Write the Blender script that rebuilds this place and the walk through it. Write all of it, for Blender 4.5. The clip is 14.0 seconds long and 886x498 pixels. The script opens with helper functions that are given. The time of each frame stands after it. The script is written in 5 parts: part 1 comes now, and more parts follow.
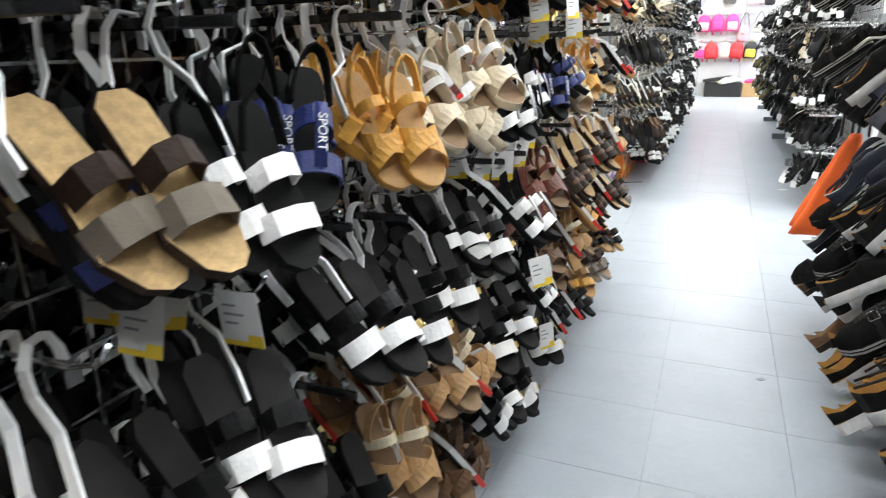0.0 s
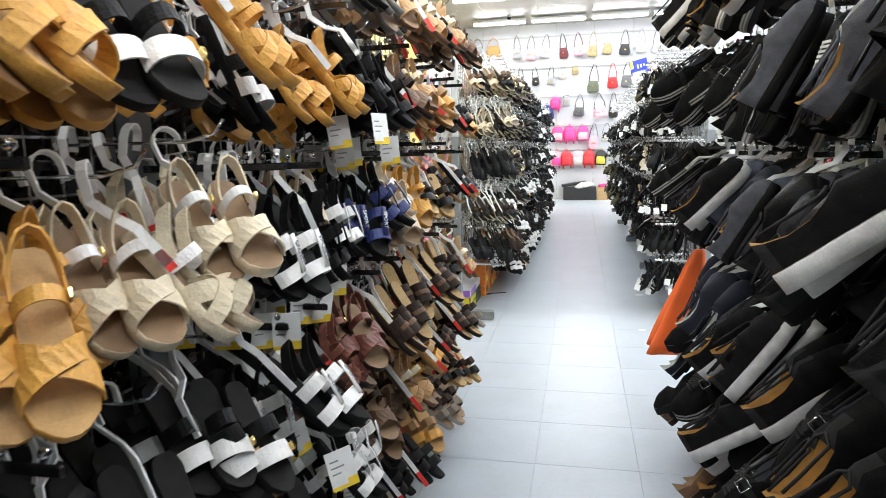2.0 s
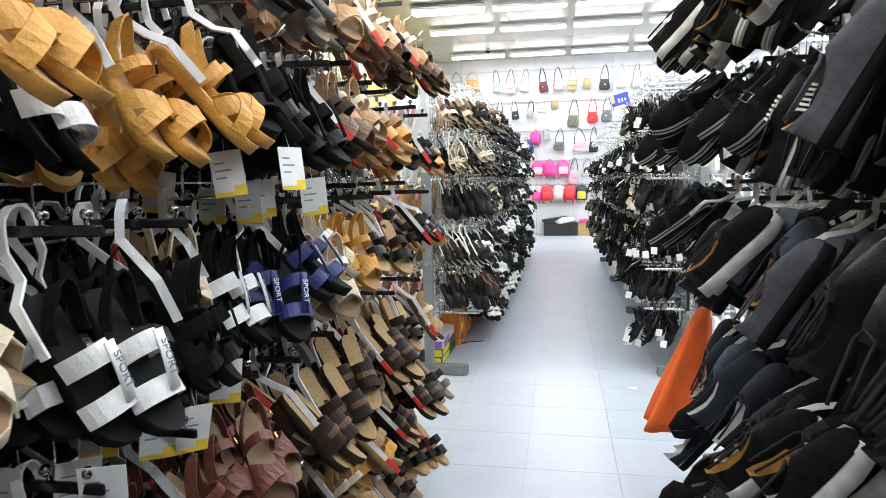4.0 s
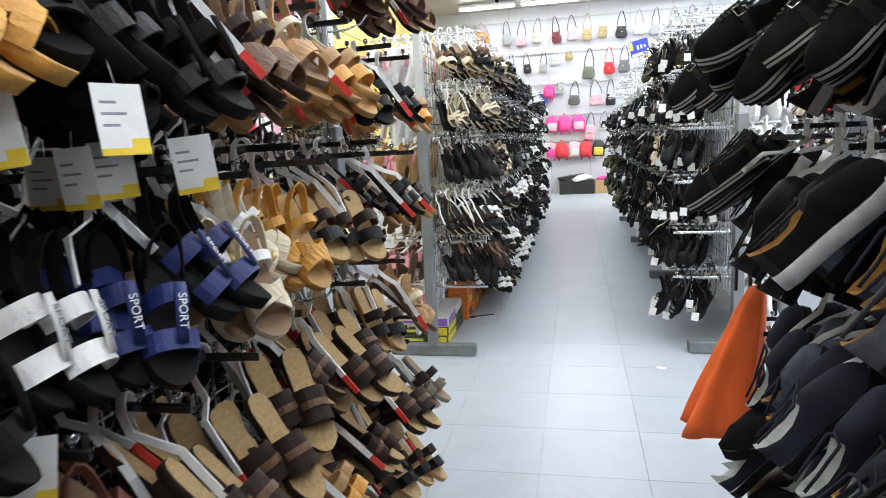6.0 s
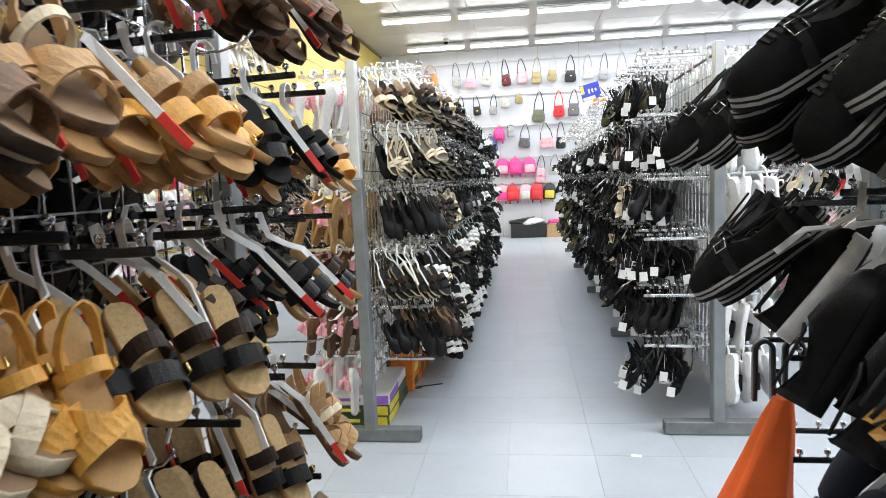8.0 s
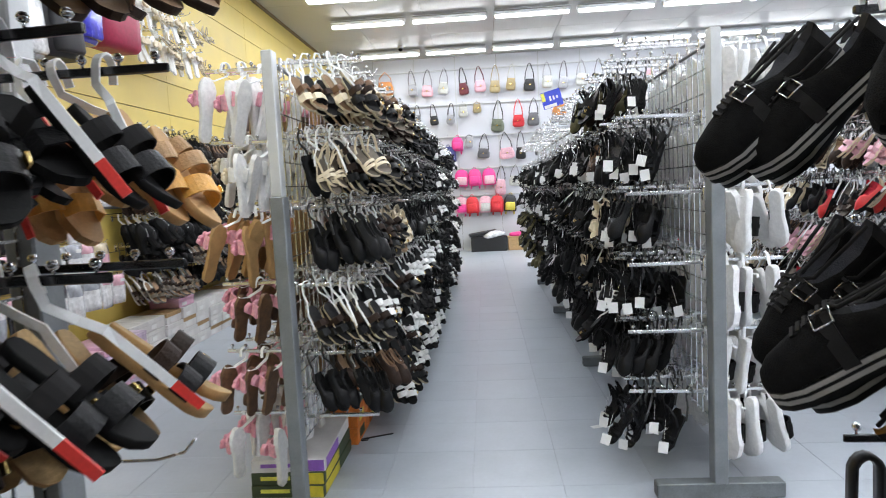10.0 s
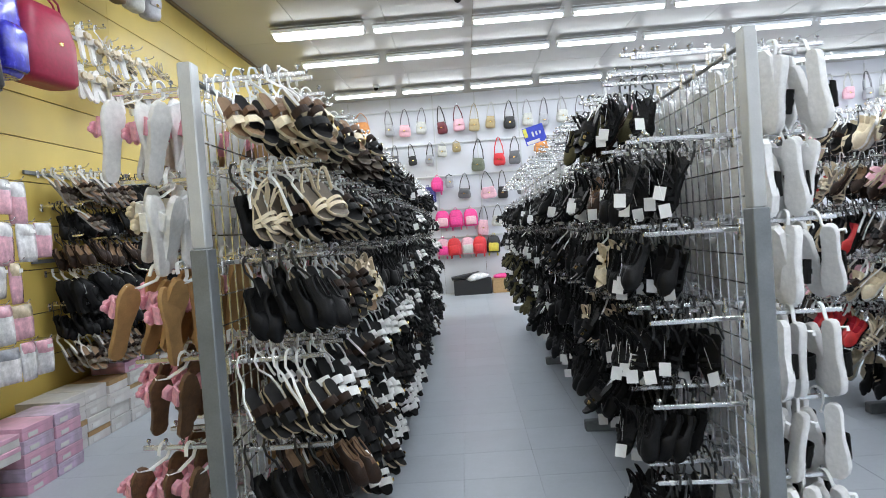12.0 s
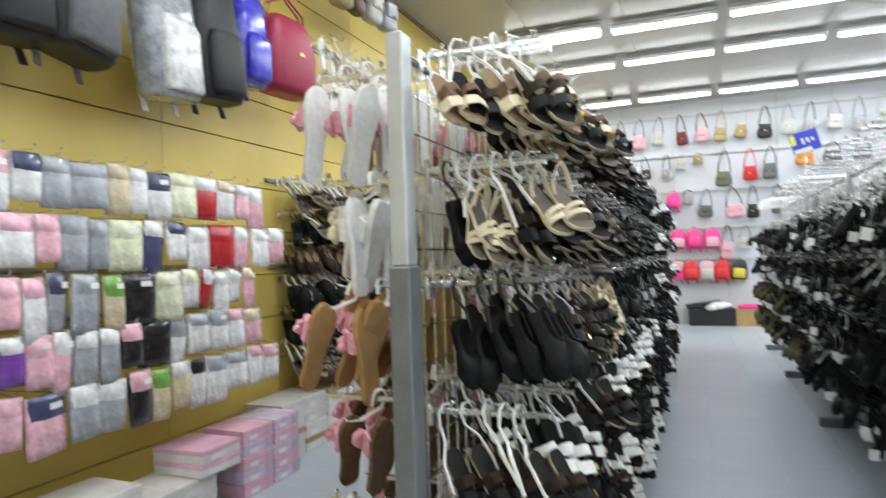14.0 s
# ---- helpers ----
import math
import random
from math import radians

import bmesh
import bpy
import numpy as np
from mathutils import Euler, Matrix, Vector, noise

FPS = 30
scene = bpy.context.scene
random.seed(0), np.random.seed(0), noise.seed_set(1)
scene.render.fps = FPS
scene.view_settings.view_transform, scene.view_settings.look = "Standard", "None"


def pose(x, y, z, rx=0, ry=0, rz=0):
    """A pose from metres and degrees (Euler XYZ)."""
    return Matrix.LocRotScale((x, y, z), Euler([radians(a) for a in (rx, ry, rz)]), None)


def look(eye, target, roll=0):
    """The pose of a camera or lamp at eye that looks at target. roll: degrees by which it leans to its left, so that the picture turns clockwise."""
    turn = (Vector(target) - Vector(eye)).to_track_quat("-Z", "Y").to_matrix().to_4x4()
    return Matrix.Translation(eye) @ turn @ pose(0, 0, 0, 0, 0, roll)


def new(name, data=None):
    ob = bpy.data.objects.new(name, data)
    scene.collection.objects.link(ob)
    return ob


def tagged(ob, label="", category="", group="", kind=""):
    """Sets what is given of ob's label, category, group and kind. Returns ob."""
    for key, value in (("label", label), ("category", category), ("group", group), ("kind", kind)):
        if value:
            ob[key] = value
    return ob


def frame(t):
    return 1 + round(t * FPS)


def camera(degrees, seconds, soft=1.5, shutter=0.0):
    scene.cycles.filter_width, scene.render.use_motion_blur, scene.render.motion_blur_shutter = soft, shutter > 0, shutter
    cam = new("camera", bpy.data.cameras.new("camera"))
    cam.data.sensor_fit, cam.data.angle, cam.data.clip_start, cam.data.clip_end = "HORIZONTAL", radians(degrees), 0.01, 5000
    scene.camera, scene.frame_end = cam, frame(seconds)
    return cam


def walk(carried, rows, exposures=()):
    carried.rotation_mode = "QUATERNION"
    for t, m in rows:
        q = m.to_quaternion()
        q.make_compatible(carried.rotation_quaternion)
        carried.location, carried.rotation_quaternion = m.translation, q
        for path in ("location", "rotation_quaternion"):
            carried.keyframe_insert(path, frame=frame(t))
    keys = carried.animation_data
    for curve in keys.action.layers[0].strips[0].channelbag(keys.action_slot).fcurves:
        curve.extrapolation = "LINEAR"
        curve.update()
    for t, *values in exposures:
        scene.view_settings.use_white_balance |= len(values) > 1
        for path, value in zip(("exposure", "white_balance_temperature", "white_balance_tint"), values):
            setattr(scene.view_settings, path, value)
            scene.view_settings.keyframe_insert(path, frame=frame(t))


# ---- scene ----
cam = camera(69.3, 14.0, soft=0.3, shutter=0.35)
PATH = [
    (0, (0.731, 2.844, 1.252), (-0.015, 4.6, 0.65), -1.2),
    (0.5, (0.743, 2.966, 1.254), (0.122, 4.795, 0.737), 0.1),
    (1, (0.76, 3.097, 1.282), (0.202, 4.98, 0.901), 0.5),
    (1.5, (0.788, 3.181, 1.304), (0.306, 5.096, 0.991), 0.2),
    (2, (0.805, 3.283, 1.306), (0.389, 5.216, 1.002), -1.4),
    (2.5, (0.799, 3.411, 1.308), (0.468, 5.36, 1.005), -1.5),
    (3, (0.776, 3.542, 1.328), (0.492, 5.512, 1.128), -0.1),
    (5.5, (0.815, 4.119, 1.335), (0.317, 6.037, 1.061), -3.2),
    (6, (0.794, 4.263, 1.321), (0.383, 6.193, 0.997), -2.9),
    (6.5, (0.766, 4.409, 1.325), (0.431, 6.358, 1.025), -1.5),
    (7, (0.744, 4.539, 1.342), (0.457, 6.502, 1.088), -1.8),
    (9.5, (0.754, 5.292, 1.398), (0.53, 7.27, 1.2), -3.4),
    (10, (0.746, 5.444, 1.396), (0.609, 7.431, 1.214), -3.0),
    (10.5, (0.732, 5.591, 1.406), (0.674, 7.588, 1.325), -1.5),
    (11, (0.722, 5.731, 1.413), (0.691, 7.729, 1.331), -2.2),
    (11.5, (0.728, 5.878, 1.408), (0.687, 7.875, 1.313), -4.2),
    (12, (0.742, 6.038, 1.407), (0.666, 8.036, 1.349), -4.3),
    (12.5, (0.755, 6.191, 1.422), (0.593, 8.184, 1.385), -4.2),
    (13, (0.74, 6.327, 1.419), (0.444, 8.302, 1.309), -4.0),
    (13.5, (0.663, 6.492, 1.41), (0.222, 8.438, 1.281), -2.8),
    (14, (0.586, 6.591, 1.422), (-0.15, 8.45, 1.451), -1.8),
]
walk(cam, [(t, look(eye, target, roll)) for t, eye, target, roll in PATH],
     exposures=[(0.0, 0.92, 6950, 11), (1.0, 0.76, 6950, 11), (3.0, 0.56, 6800, 11), (5.5, 0.4, 6650, 11), (6.0, 0.34, 6700, 11), (7.0, 0.34, 6900, 11), (9.5, 0.03, 6700, 13), (11.0, -0.2, 6600, 13), (12.0, -0.28, 6550, 11), (13.0, -0.28, 6550, 10), (14.0, -0.16, 6800, 8)])


# ---------------------------------------------------------------- light
world = bpy.data.worlds.new("world")
world.use_nodes = True
world.node_tree.nodes["Background"].inputs[0].default_value = (0.9, 0.95, 1.0, 1)
world.node_tree.nodes["Background"].inputs[1].default_value = 0.05
scene.world = world

LAMP_Z = 4.24
LAMP_ROWS = [19.06, 16.5, 15.0, 12.6, 10.2, 7.8, 5.4, 3.0, 0.6]
for ly in LAMP_ROWS:
    light = bpy.data.lights.new("tube_row_light", "AREA")
    light.shape, light.size, light.size_y = "RECTANGLE", 13.6, 0.05
    light.energy = 206.0
    light.color = (0.83, 0.91, 1.0)
    lo = new("tube_row_light", light)
    lo.matrix_world = pose(5.06, ly, LAMP_Z - 0.045)

# ---------------------------------------------------------------- materials
MATS = {}


def mat(name, rgb, rough=0.5, metal=0.0, vary=0.15, scale=30.0, bump=0.1, bscale=200.0, rand=0.12, coat=0.0, emit=0.0, spec=0.5, place=False, rvar=0.1):
    """Procedural surface: base colour with coarse and fine variation, bump and per-piece shift."""
    m = bpy.data.materials.new(name)
    m.use_nodes = True
    nt = m.node_tree
    n, l = nt.nodes, nt.links
    b = n["Principled BSDF"]
    b.inputs["Metallic"].default_value = metal
    b.inputs["Specular IOR Level"].default_value = spec
    b.inputs["Coat Weight"].default_value = coat
    b.inputs["Coat Roughness"].default_value = 0.15
    if emit > 0:
        b.inputs["Emission Color"].default_value = (*rgb, 1)
        b.inputs["Emission Strength"].default_value = emit
    tc = n.new("ShaderNodeTexCoord")
    coarse = n.new("ShaderNodeTexNoise")
    coarse.inputs["Scale"].default_value = scale
    coarse.inputs["Detail"].default_value = 4
    fine = n.new("ShaderNodeTexNoise")
    fine.inputs["Scale"].default_value = bscale
    fine.inputs["Detail"].default_value = 3
    oi, geo = n.new("ShaderNodeObjectInfo"), n.new("ShaderNodeNewGeometry")
    for x in (coarse, fine):
        l.new(geo.outputs["Position"] if place else tc.outputs["Object"], x.inputs["Vector"])
    add = n.new("ShaderNodeMath")
    add.operation = "ADD"
    l.new(oi.outputs["Random"], add.inputs[0])
    l.new(geo.outputs["Random Per Island"], add.inputs[1])
    mr = n.new("ShaderNodeMapRange")
    mr.inputs["From Max"].default_value = 2.0
    mr.inputs["To Min"].default_value, mr.inputs["To Max"].default_value = 1 - rand, 1 + rand
    l.new(add.outputs[0], mr.inputs["Value"])
    cr = n.new("ShaderNodeMapRange")
    cr.inputs["From Min"].default_value, cr.inputs["From Max"].default_value = 0.3, 0.7
    cr.inputs["To Min"].default_value, cr.inputs["To Max"].default_value = 1 - vary, 1 + vary
    l.new(coarse.outputs[0], cr.inputs["Value"])
    fr = n.new("ShaderNodeMapRange")
    fr.inputs["From Min"].default_value, fr.inputs["From Max"].default_value = 0.3, 0.7
    fr.inputs["To Min"].default_value, fr.inputs["To Max"].default_value = 1 - vary * 0.5, 1 + vary * 0.5
    l.new(fine.outputs[0], fr.inputs["Value"])
    m1, m2 = n.new("ShaderNodeMath"), n.new("ShaderNodeMath")
    m1.operation = m2.operation = "MULTIPLY"
    l.new(mr.outputs[0], m1.inputs[0]), l.new(cr.outputs[0], m1.inputs[1])
    l.new(m1.outputs[0], m2.inputs[0]), l.new(fr.outputs[0], m2.inputs[1])
    vm = n.new("ShaderNodeVectorMath")
    vm.operation = "SCALE"
    vm.inputs[0].default_value = rgb
    l.new(m2.outputs[0], vm.inputs["Scale"])
    l.new(vm.outputs[0], b.inputs["Base Color"])
    rr = n.new("ShaderNodeMapRange")
    rr.inputs["To Min"].default_value, rr.inputs["To Max"].default_value = max(0.02, rough - rvar), min(1, rough + rvar)
    l.new(coarse.outputs[0], rr.inputs["Value"])
    l.new(rr.outputs[0], b.inputs["Roughness"])
    if bump > 0:
        bp = n.new("ShaderNodeBump")
        bp.inputs["Strength"].default_value = bump
        bp.inputs["Distance"].default_value = 0.002
        l.new(fine.outputs[0], bp.inputs["Height"])
        l.new(bp.outputs[0], b.inputs["Normal"])
    MATS[name] = m
    return m


# shoe materials
mat("black_leather", (0.007, 0.007, 0.0075), 0.46, spec=0.18, vary=0.28, scale=45, bump=0.7, bscale=170)
mat("black_canvas", (0.011, 0.0108, 0.0105), 0.95, spec=0.05, vary=0.30, scale=35, bump=0.8, bscale=420)
mat("black_rubber", (0.011, 0.011, 0.011), 0.7, spec=0.1, bump=0.15)
mat("charcoal_suede", (0.026, 0.025, 0.025), 0.95, spec=0.1, bump=0.3, bscale=800)
mat("dark_brown_leather", (0.028, 0.016, 0.011), 0.55, spec=0.2, vary=0.28, scale=45, bump=0.7, bscale=170)
mat("brown_leather", (0.13, 0.065, 0.03), 0.5, vary=0.28, scale=45, bump=0.7, bscale=170)
mat("red_brown_leather", (0.15, 0.045, 0.03), 0.45, vary=0.28, scale=45, bump=0.7, bscale=170)
mat("tan_leather", (0.46, 0.27, 0.12), 0.5, vary=0.14, scale=45, bump=0.7, bscale=170)
mat("mustard_leather", (0.64, 0.32, 0.06), 0.48, vary=0.14, scale=45, bump=0.7, bscale=170)
mat("cream_leather", (0.70, 0.60, 0.43), 0.5, vary=0.10, scale=45, bump=0.7, bscale=170)
mat("white_leather", (0.84, 0.83, 0.81), 0.4, vary=0.06, scale=45, bump=0.7, bscale=170)
mat("navy_canvas", (0.010, 0.012, 0.024), 0.85, vary=0.30, scale=35, bump=0.8, bscale=420)
mat("blue_leather", (0.014, 0.026, 0.13), 0.5, vary=0.12, scale=45, bump=0.7, bscale=170)
mat("grey_canvas", (0.07, 0.072, 0.085), 0.9, vary=0.30, scale=35, bump=0.8, bscale=420)
mat("blue_grey_canvas", (0.075, 0.085, 0.115), 0.9, vary=0.30, scale=35, bump=0.8, bscale=420)
mat("olive_fabric", (0.085, 0.075, 0.03), 0.85, bump=0.4, bscale=900)
mat("grey_taupe", (0.14, 0.115, 0.088), 0.7, bump=0.3, bscale=500)
mat("cork_footbed", (0.42, 0.28, 0.13), 0.8, vary=0.2, scale=90, bump=0.4, bscale=350)
mat("yellow_insole", (0.33, 0.16, 0.03), 0.75, bump=0.3, bscale=500)
mat("brown_footbed", (0.25, 0.155, 0.085), 0.7, bump=0.3, bscale=400)
mat("pale_insole", (0.48, 0.50, 0.46), 0.75, bump=0.3, bscale=500)
mat("pale_sole", (0.50, 0.42, 0.29), 0.6, vary=0.2, scale=45, bump=0.2, bscale=200)
mat("white_midsole", (0.78, 0.77, 0.74), 0.5, bump=0.15, bscale=300)
mat("grey_midsole", (0.30, 0.29, 0.27), 0.6, bump=0.15, bscale=300)
mat("white_plush", (0.87, 0.86, 0.84), 1.0, vary=0.08, scale=60, bump=1.0, bscale=600)
mat("pink_plush", (0.86, 0.42, 0.50), 1.0, vary=0.15, scale=60, bump=1.0, bscale=600)
mat("red_plush", (0.45, 0.02, 0.04), 1.0, vary=0.15, scale=60, bump=1.0, bscale=600)
mat("tan_rubber", (0.45, 0.26, 0.10), 0.7, bump=0.2)
mat("red_rubber", (0.6, 0.03, 0.03), 0.5)
mat("gold_trim", (0.75, 0.55, 0.22), 0.25, 1.0)
mat("hanger_white", (0.93, 0.94, 0.93), 0.32, vary=0.06, bump=0.05)
mat("hanger_clear", (0.50, 0.51, 0.51), 0.22, vary=0.08, bump=0.05)
mat("hanger_black", (0.02, 0.02, 0.02), 0.35, bump=0.05)
mat("red_tab", (0.75, 0.05, 0.04), 0.4, bump=0.05)
mat("card_white", (0.80, 0.80, 0.78), 0.55, vary=0.04, bump=0.03)
mat("card_yellow", (0.85, 0.60, 0.05), 0.5, vary=0.06, bump=0.03)
mat("ink_grey", (0.25, 0.26, 0.30), 0.6)
mat("ink_blue", (0.10, 0.15, 0.45), 0.6)
# store materials
mat("chrome", (0.62, 0.63, 0.65), 0.12, 1.0, vary=0.08, bump=0.03)
# Chrome of the near arms, with the reflected dark shoes put into the colour.
mat("chrome_dark_reflection", (0.085, 0.085, 0.09), 0.22, 0.9, vary=0.15, bump=0.03)
# Chrome of the far arms, paled in colour for the lamplight on it.
mat("chrome_lit", (0.80, 0.80, 0.80), 0.25, 0.9, vary=0.05, bump=0.0)
mat("wire_chrome", (0.62, 0.63, 0.65), 0.25, 1.0, vary=0.1, bump=0.03)
mat("post_light", (0.52, 0.53, 0.53), 0.42, 0.25, vary=0.08, scale=12, bump=0.08)
mat("post_dark", (0.22, 0.235, 0.245), 0.42, 0.35, vary=0.12, scale=10, bump=0.08)
mat("foot_paint", (0.17, 0.185, 0.19), 0.5, 0.2, vary=0.2, scale=14, bump=0.1)
mat("end_cap", (0.10, 0.10, 0.10), 0.6)
mat("tile", (0.415, 0.45, 0.49), 0.30, spec=0.17, vary=0.035, scale=5.0, bump=0.015, bscale=40, rand=0.06, place=True, rvar=0.03)
mat("grout", (0.33, 0.35, 0.375), 0.85, vary=0.2, scale=20)
mat("yellow_board", (0.70, 0.53, 0.13), 0.45, vary=0.06, scale=2.5, bump=0.05, bscale=120, rand=0.03)
mat("groove_dark", (0.10, 0.08, 0.05), 0.8)
mat("wall_white", (0.60, 0.61, 0.65), 0.45, vary=0.04, scale=2.0, bump=0.04, rand=0.03)
mat("wall_grey", (0.55, 0.56, 0.58), 0.6, vary=0.06, scale=2.0, bump=0.05)
mat("ceiling_paint", (0.42, 0.41, 0.38), 0.34, vary=0.05, scale=1.5, bump=0.05, bscale=60, rand=0.04)
mat("trim_brown", (0.20, 0.13, 0.05), 0.6)
mat("lamp_white", (0.82, 0.83, 0.84), 0.4, vary=0.04)
mat("lamp_tube", (0.90, 0.96, 1.0), 0.4, emit=11.0, vary=0.0)
mat("carton_kraft", (0.42, 0.27, 0.13), 0.85, bump=0.15)
mat("carton_orange", (0.72, 0.20, 0.03), 0.6, vary=0.3, scale=14, bump=0.08)
mat("carton_green", (0.04, 0.06, 0.025), 0.5, vary=0.2, scale=14)
mat("carton_yellow", (0.72, 0.60, 0.05), 0.5, vary=0.2, scale=14)
mat("carton_purple", (0.28, 0.12, 0.50), 0.5, vary=0.2, scale=14)
mat("carton_white", (0.68, 0.66, 0.64), 0.55, vary=0.1, scale=10)
mat("carton_lilac", (0.58, 0.47, 0.60), 0.55, vary=0.3, scale=10)
mat("carton_pink", (0.72, 0.42, 0.55), 0.55, vary=0.15, scale=10)
mat("carton_black", (0.015, 0.015, 0.016), 0.6)
mat("orange_cloth", (0.82, 0.13, 0.02), 0.75, vary=0.08, scale=12, bump=0.5, bscale=350)
mat("film_white", (0.74, 0.74, 0.74), 0.14, vary=0.3, scale=14, bump=0.5, bscale=45, coat=0.6)
mat("film_pink", (0.78, 0.45, 0.52), 0.14, vary=0.3, scale=14, bump=0.5, bscale=45, coat=0.6)
mat("film_grey", (0.36, 0.38, 0.41), 0.16, vary=0.3, scale=14, bump=0.5, bscale=45, coat=0.6)
mat("film_beige", (0.62, 0.52, 0.36), 0.16, vary=0.3, scale=14, bump=0.5, bscale=45, coat=0.6)
mat("film_cream", (0.70, 0.72, 0.52), 0.16, vary=0.3, scale=14, bump=0.5, bscale=45, coat=0.6)
mat("film_navy", (0.06, 0.07, 0.14), 0.16, vary=0.3, scale=14, bump=0.5, bscale=45, coat=0.6)
mat("film_red", (0.45, 0.03, 0.04), 0.16, vary=0.3, scale=14, bump=0.4, bscale=45, coat=0.6)
mat("film_yellow", (0.75, 0.50, 0.10), 0.16, vary=0.3, scale=14, bump=0.4, bscale=45, coat=0.6)
mat("film_black", (0.02, 0.02, 0.022), 0.2, vary=0.3, scale=14, bump=0.4, bscale=45, coat=0.6)
mat("film_green", (0.18, 0.38, 0.08), 0.2, vary=0.3, scale=14, bump=0.4, bscale=45, coat=0.6)
mat("film_purple", (0.20, 0.06, 0.36), 0.2, vary=0.3, scale=14, bump=0.4, bscale=45, coat=0.6)
mat("bag_grey", (0.13, 0.13, 0.14), 0.6, bump=0.3)
mat("bag_silver", (0.36, 0.36, 0.38), 0.4, bump=0.3)
mat("bag_pale", (0.50, 0.50, 0.46), 0.5, bump=0.3)
mat("bag_black", (0.018, 0.018, 0.02), 0.5, bump=0.3)
mat("bag_maroon", (0.13, 0.02, 0.03), 0.5, bump=0.3)
mat("bag_wine", (0.34, 0.02, 0.06), 0.45, bump=0.3)
mat("bag_red", (0.62, 0.03, 0.04), 0.5, bump=0.3)
mat("bag_pink", (0.70, 0.40, 0.46), 0.5, bump=0.3)
mat("bag_hot_pink", (0.75, 0.05, 0.26), 0.5, bump=0.3)
mat("bag_tan", (0.36, 0.28, 0.14), 0.5, bump=0.3)
mat("bag_olive", (0.16, 0.18, 0.13), 0.5, bump=0.3)
mat("bag_orange", (0.62, 0.25, 0.07), 0.5, bump=0.3)
mat("bag_navy", (0.03, 0.03, 0.16), 0.5, bump=0.3)
mat("bag_blue", (0.05, 0.05, 0.55), 0.25, coat=0.5, vary=0.3, scale=20, bump=0.5, bscale=60)
mat("bag_yellow", (0.60, 0.50, 0.06), 0.5, bump=0.3)
mat("sign_blue", (0.03, 0.06, 0.55), 0.4)
mat("sign_yellow", (0.75, 0.72, 0.10), 0.4)
mat("clear_plastic", (0.60, 0.61, 0.60), 0.08, vary=0.1, bump=0.1, coat=0.8)


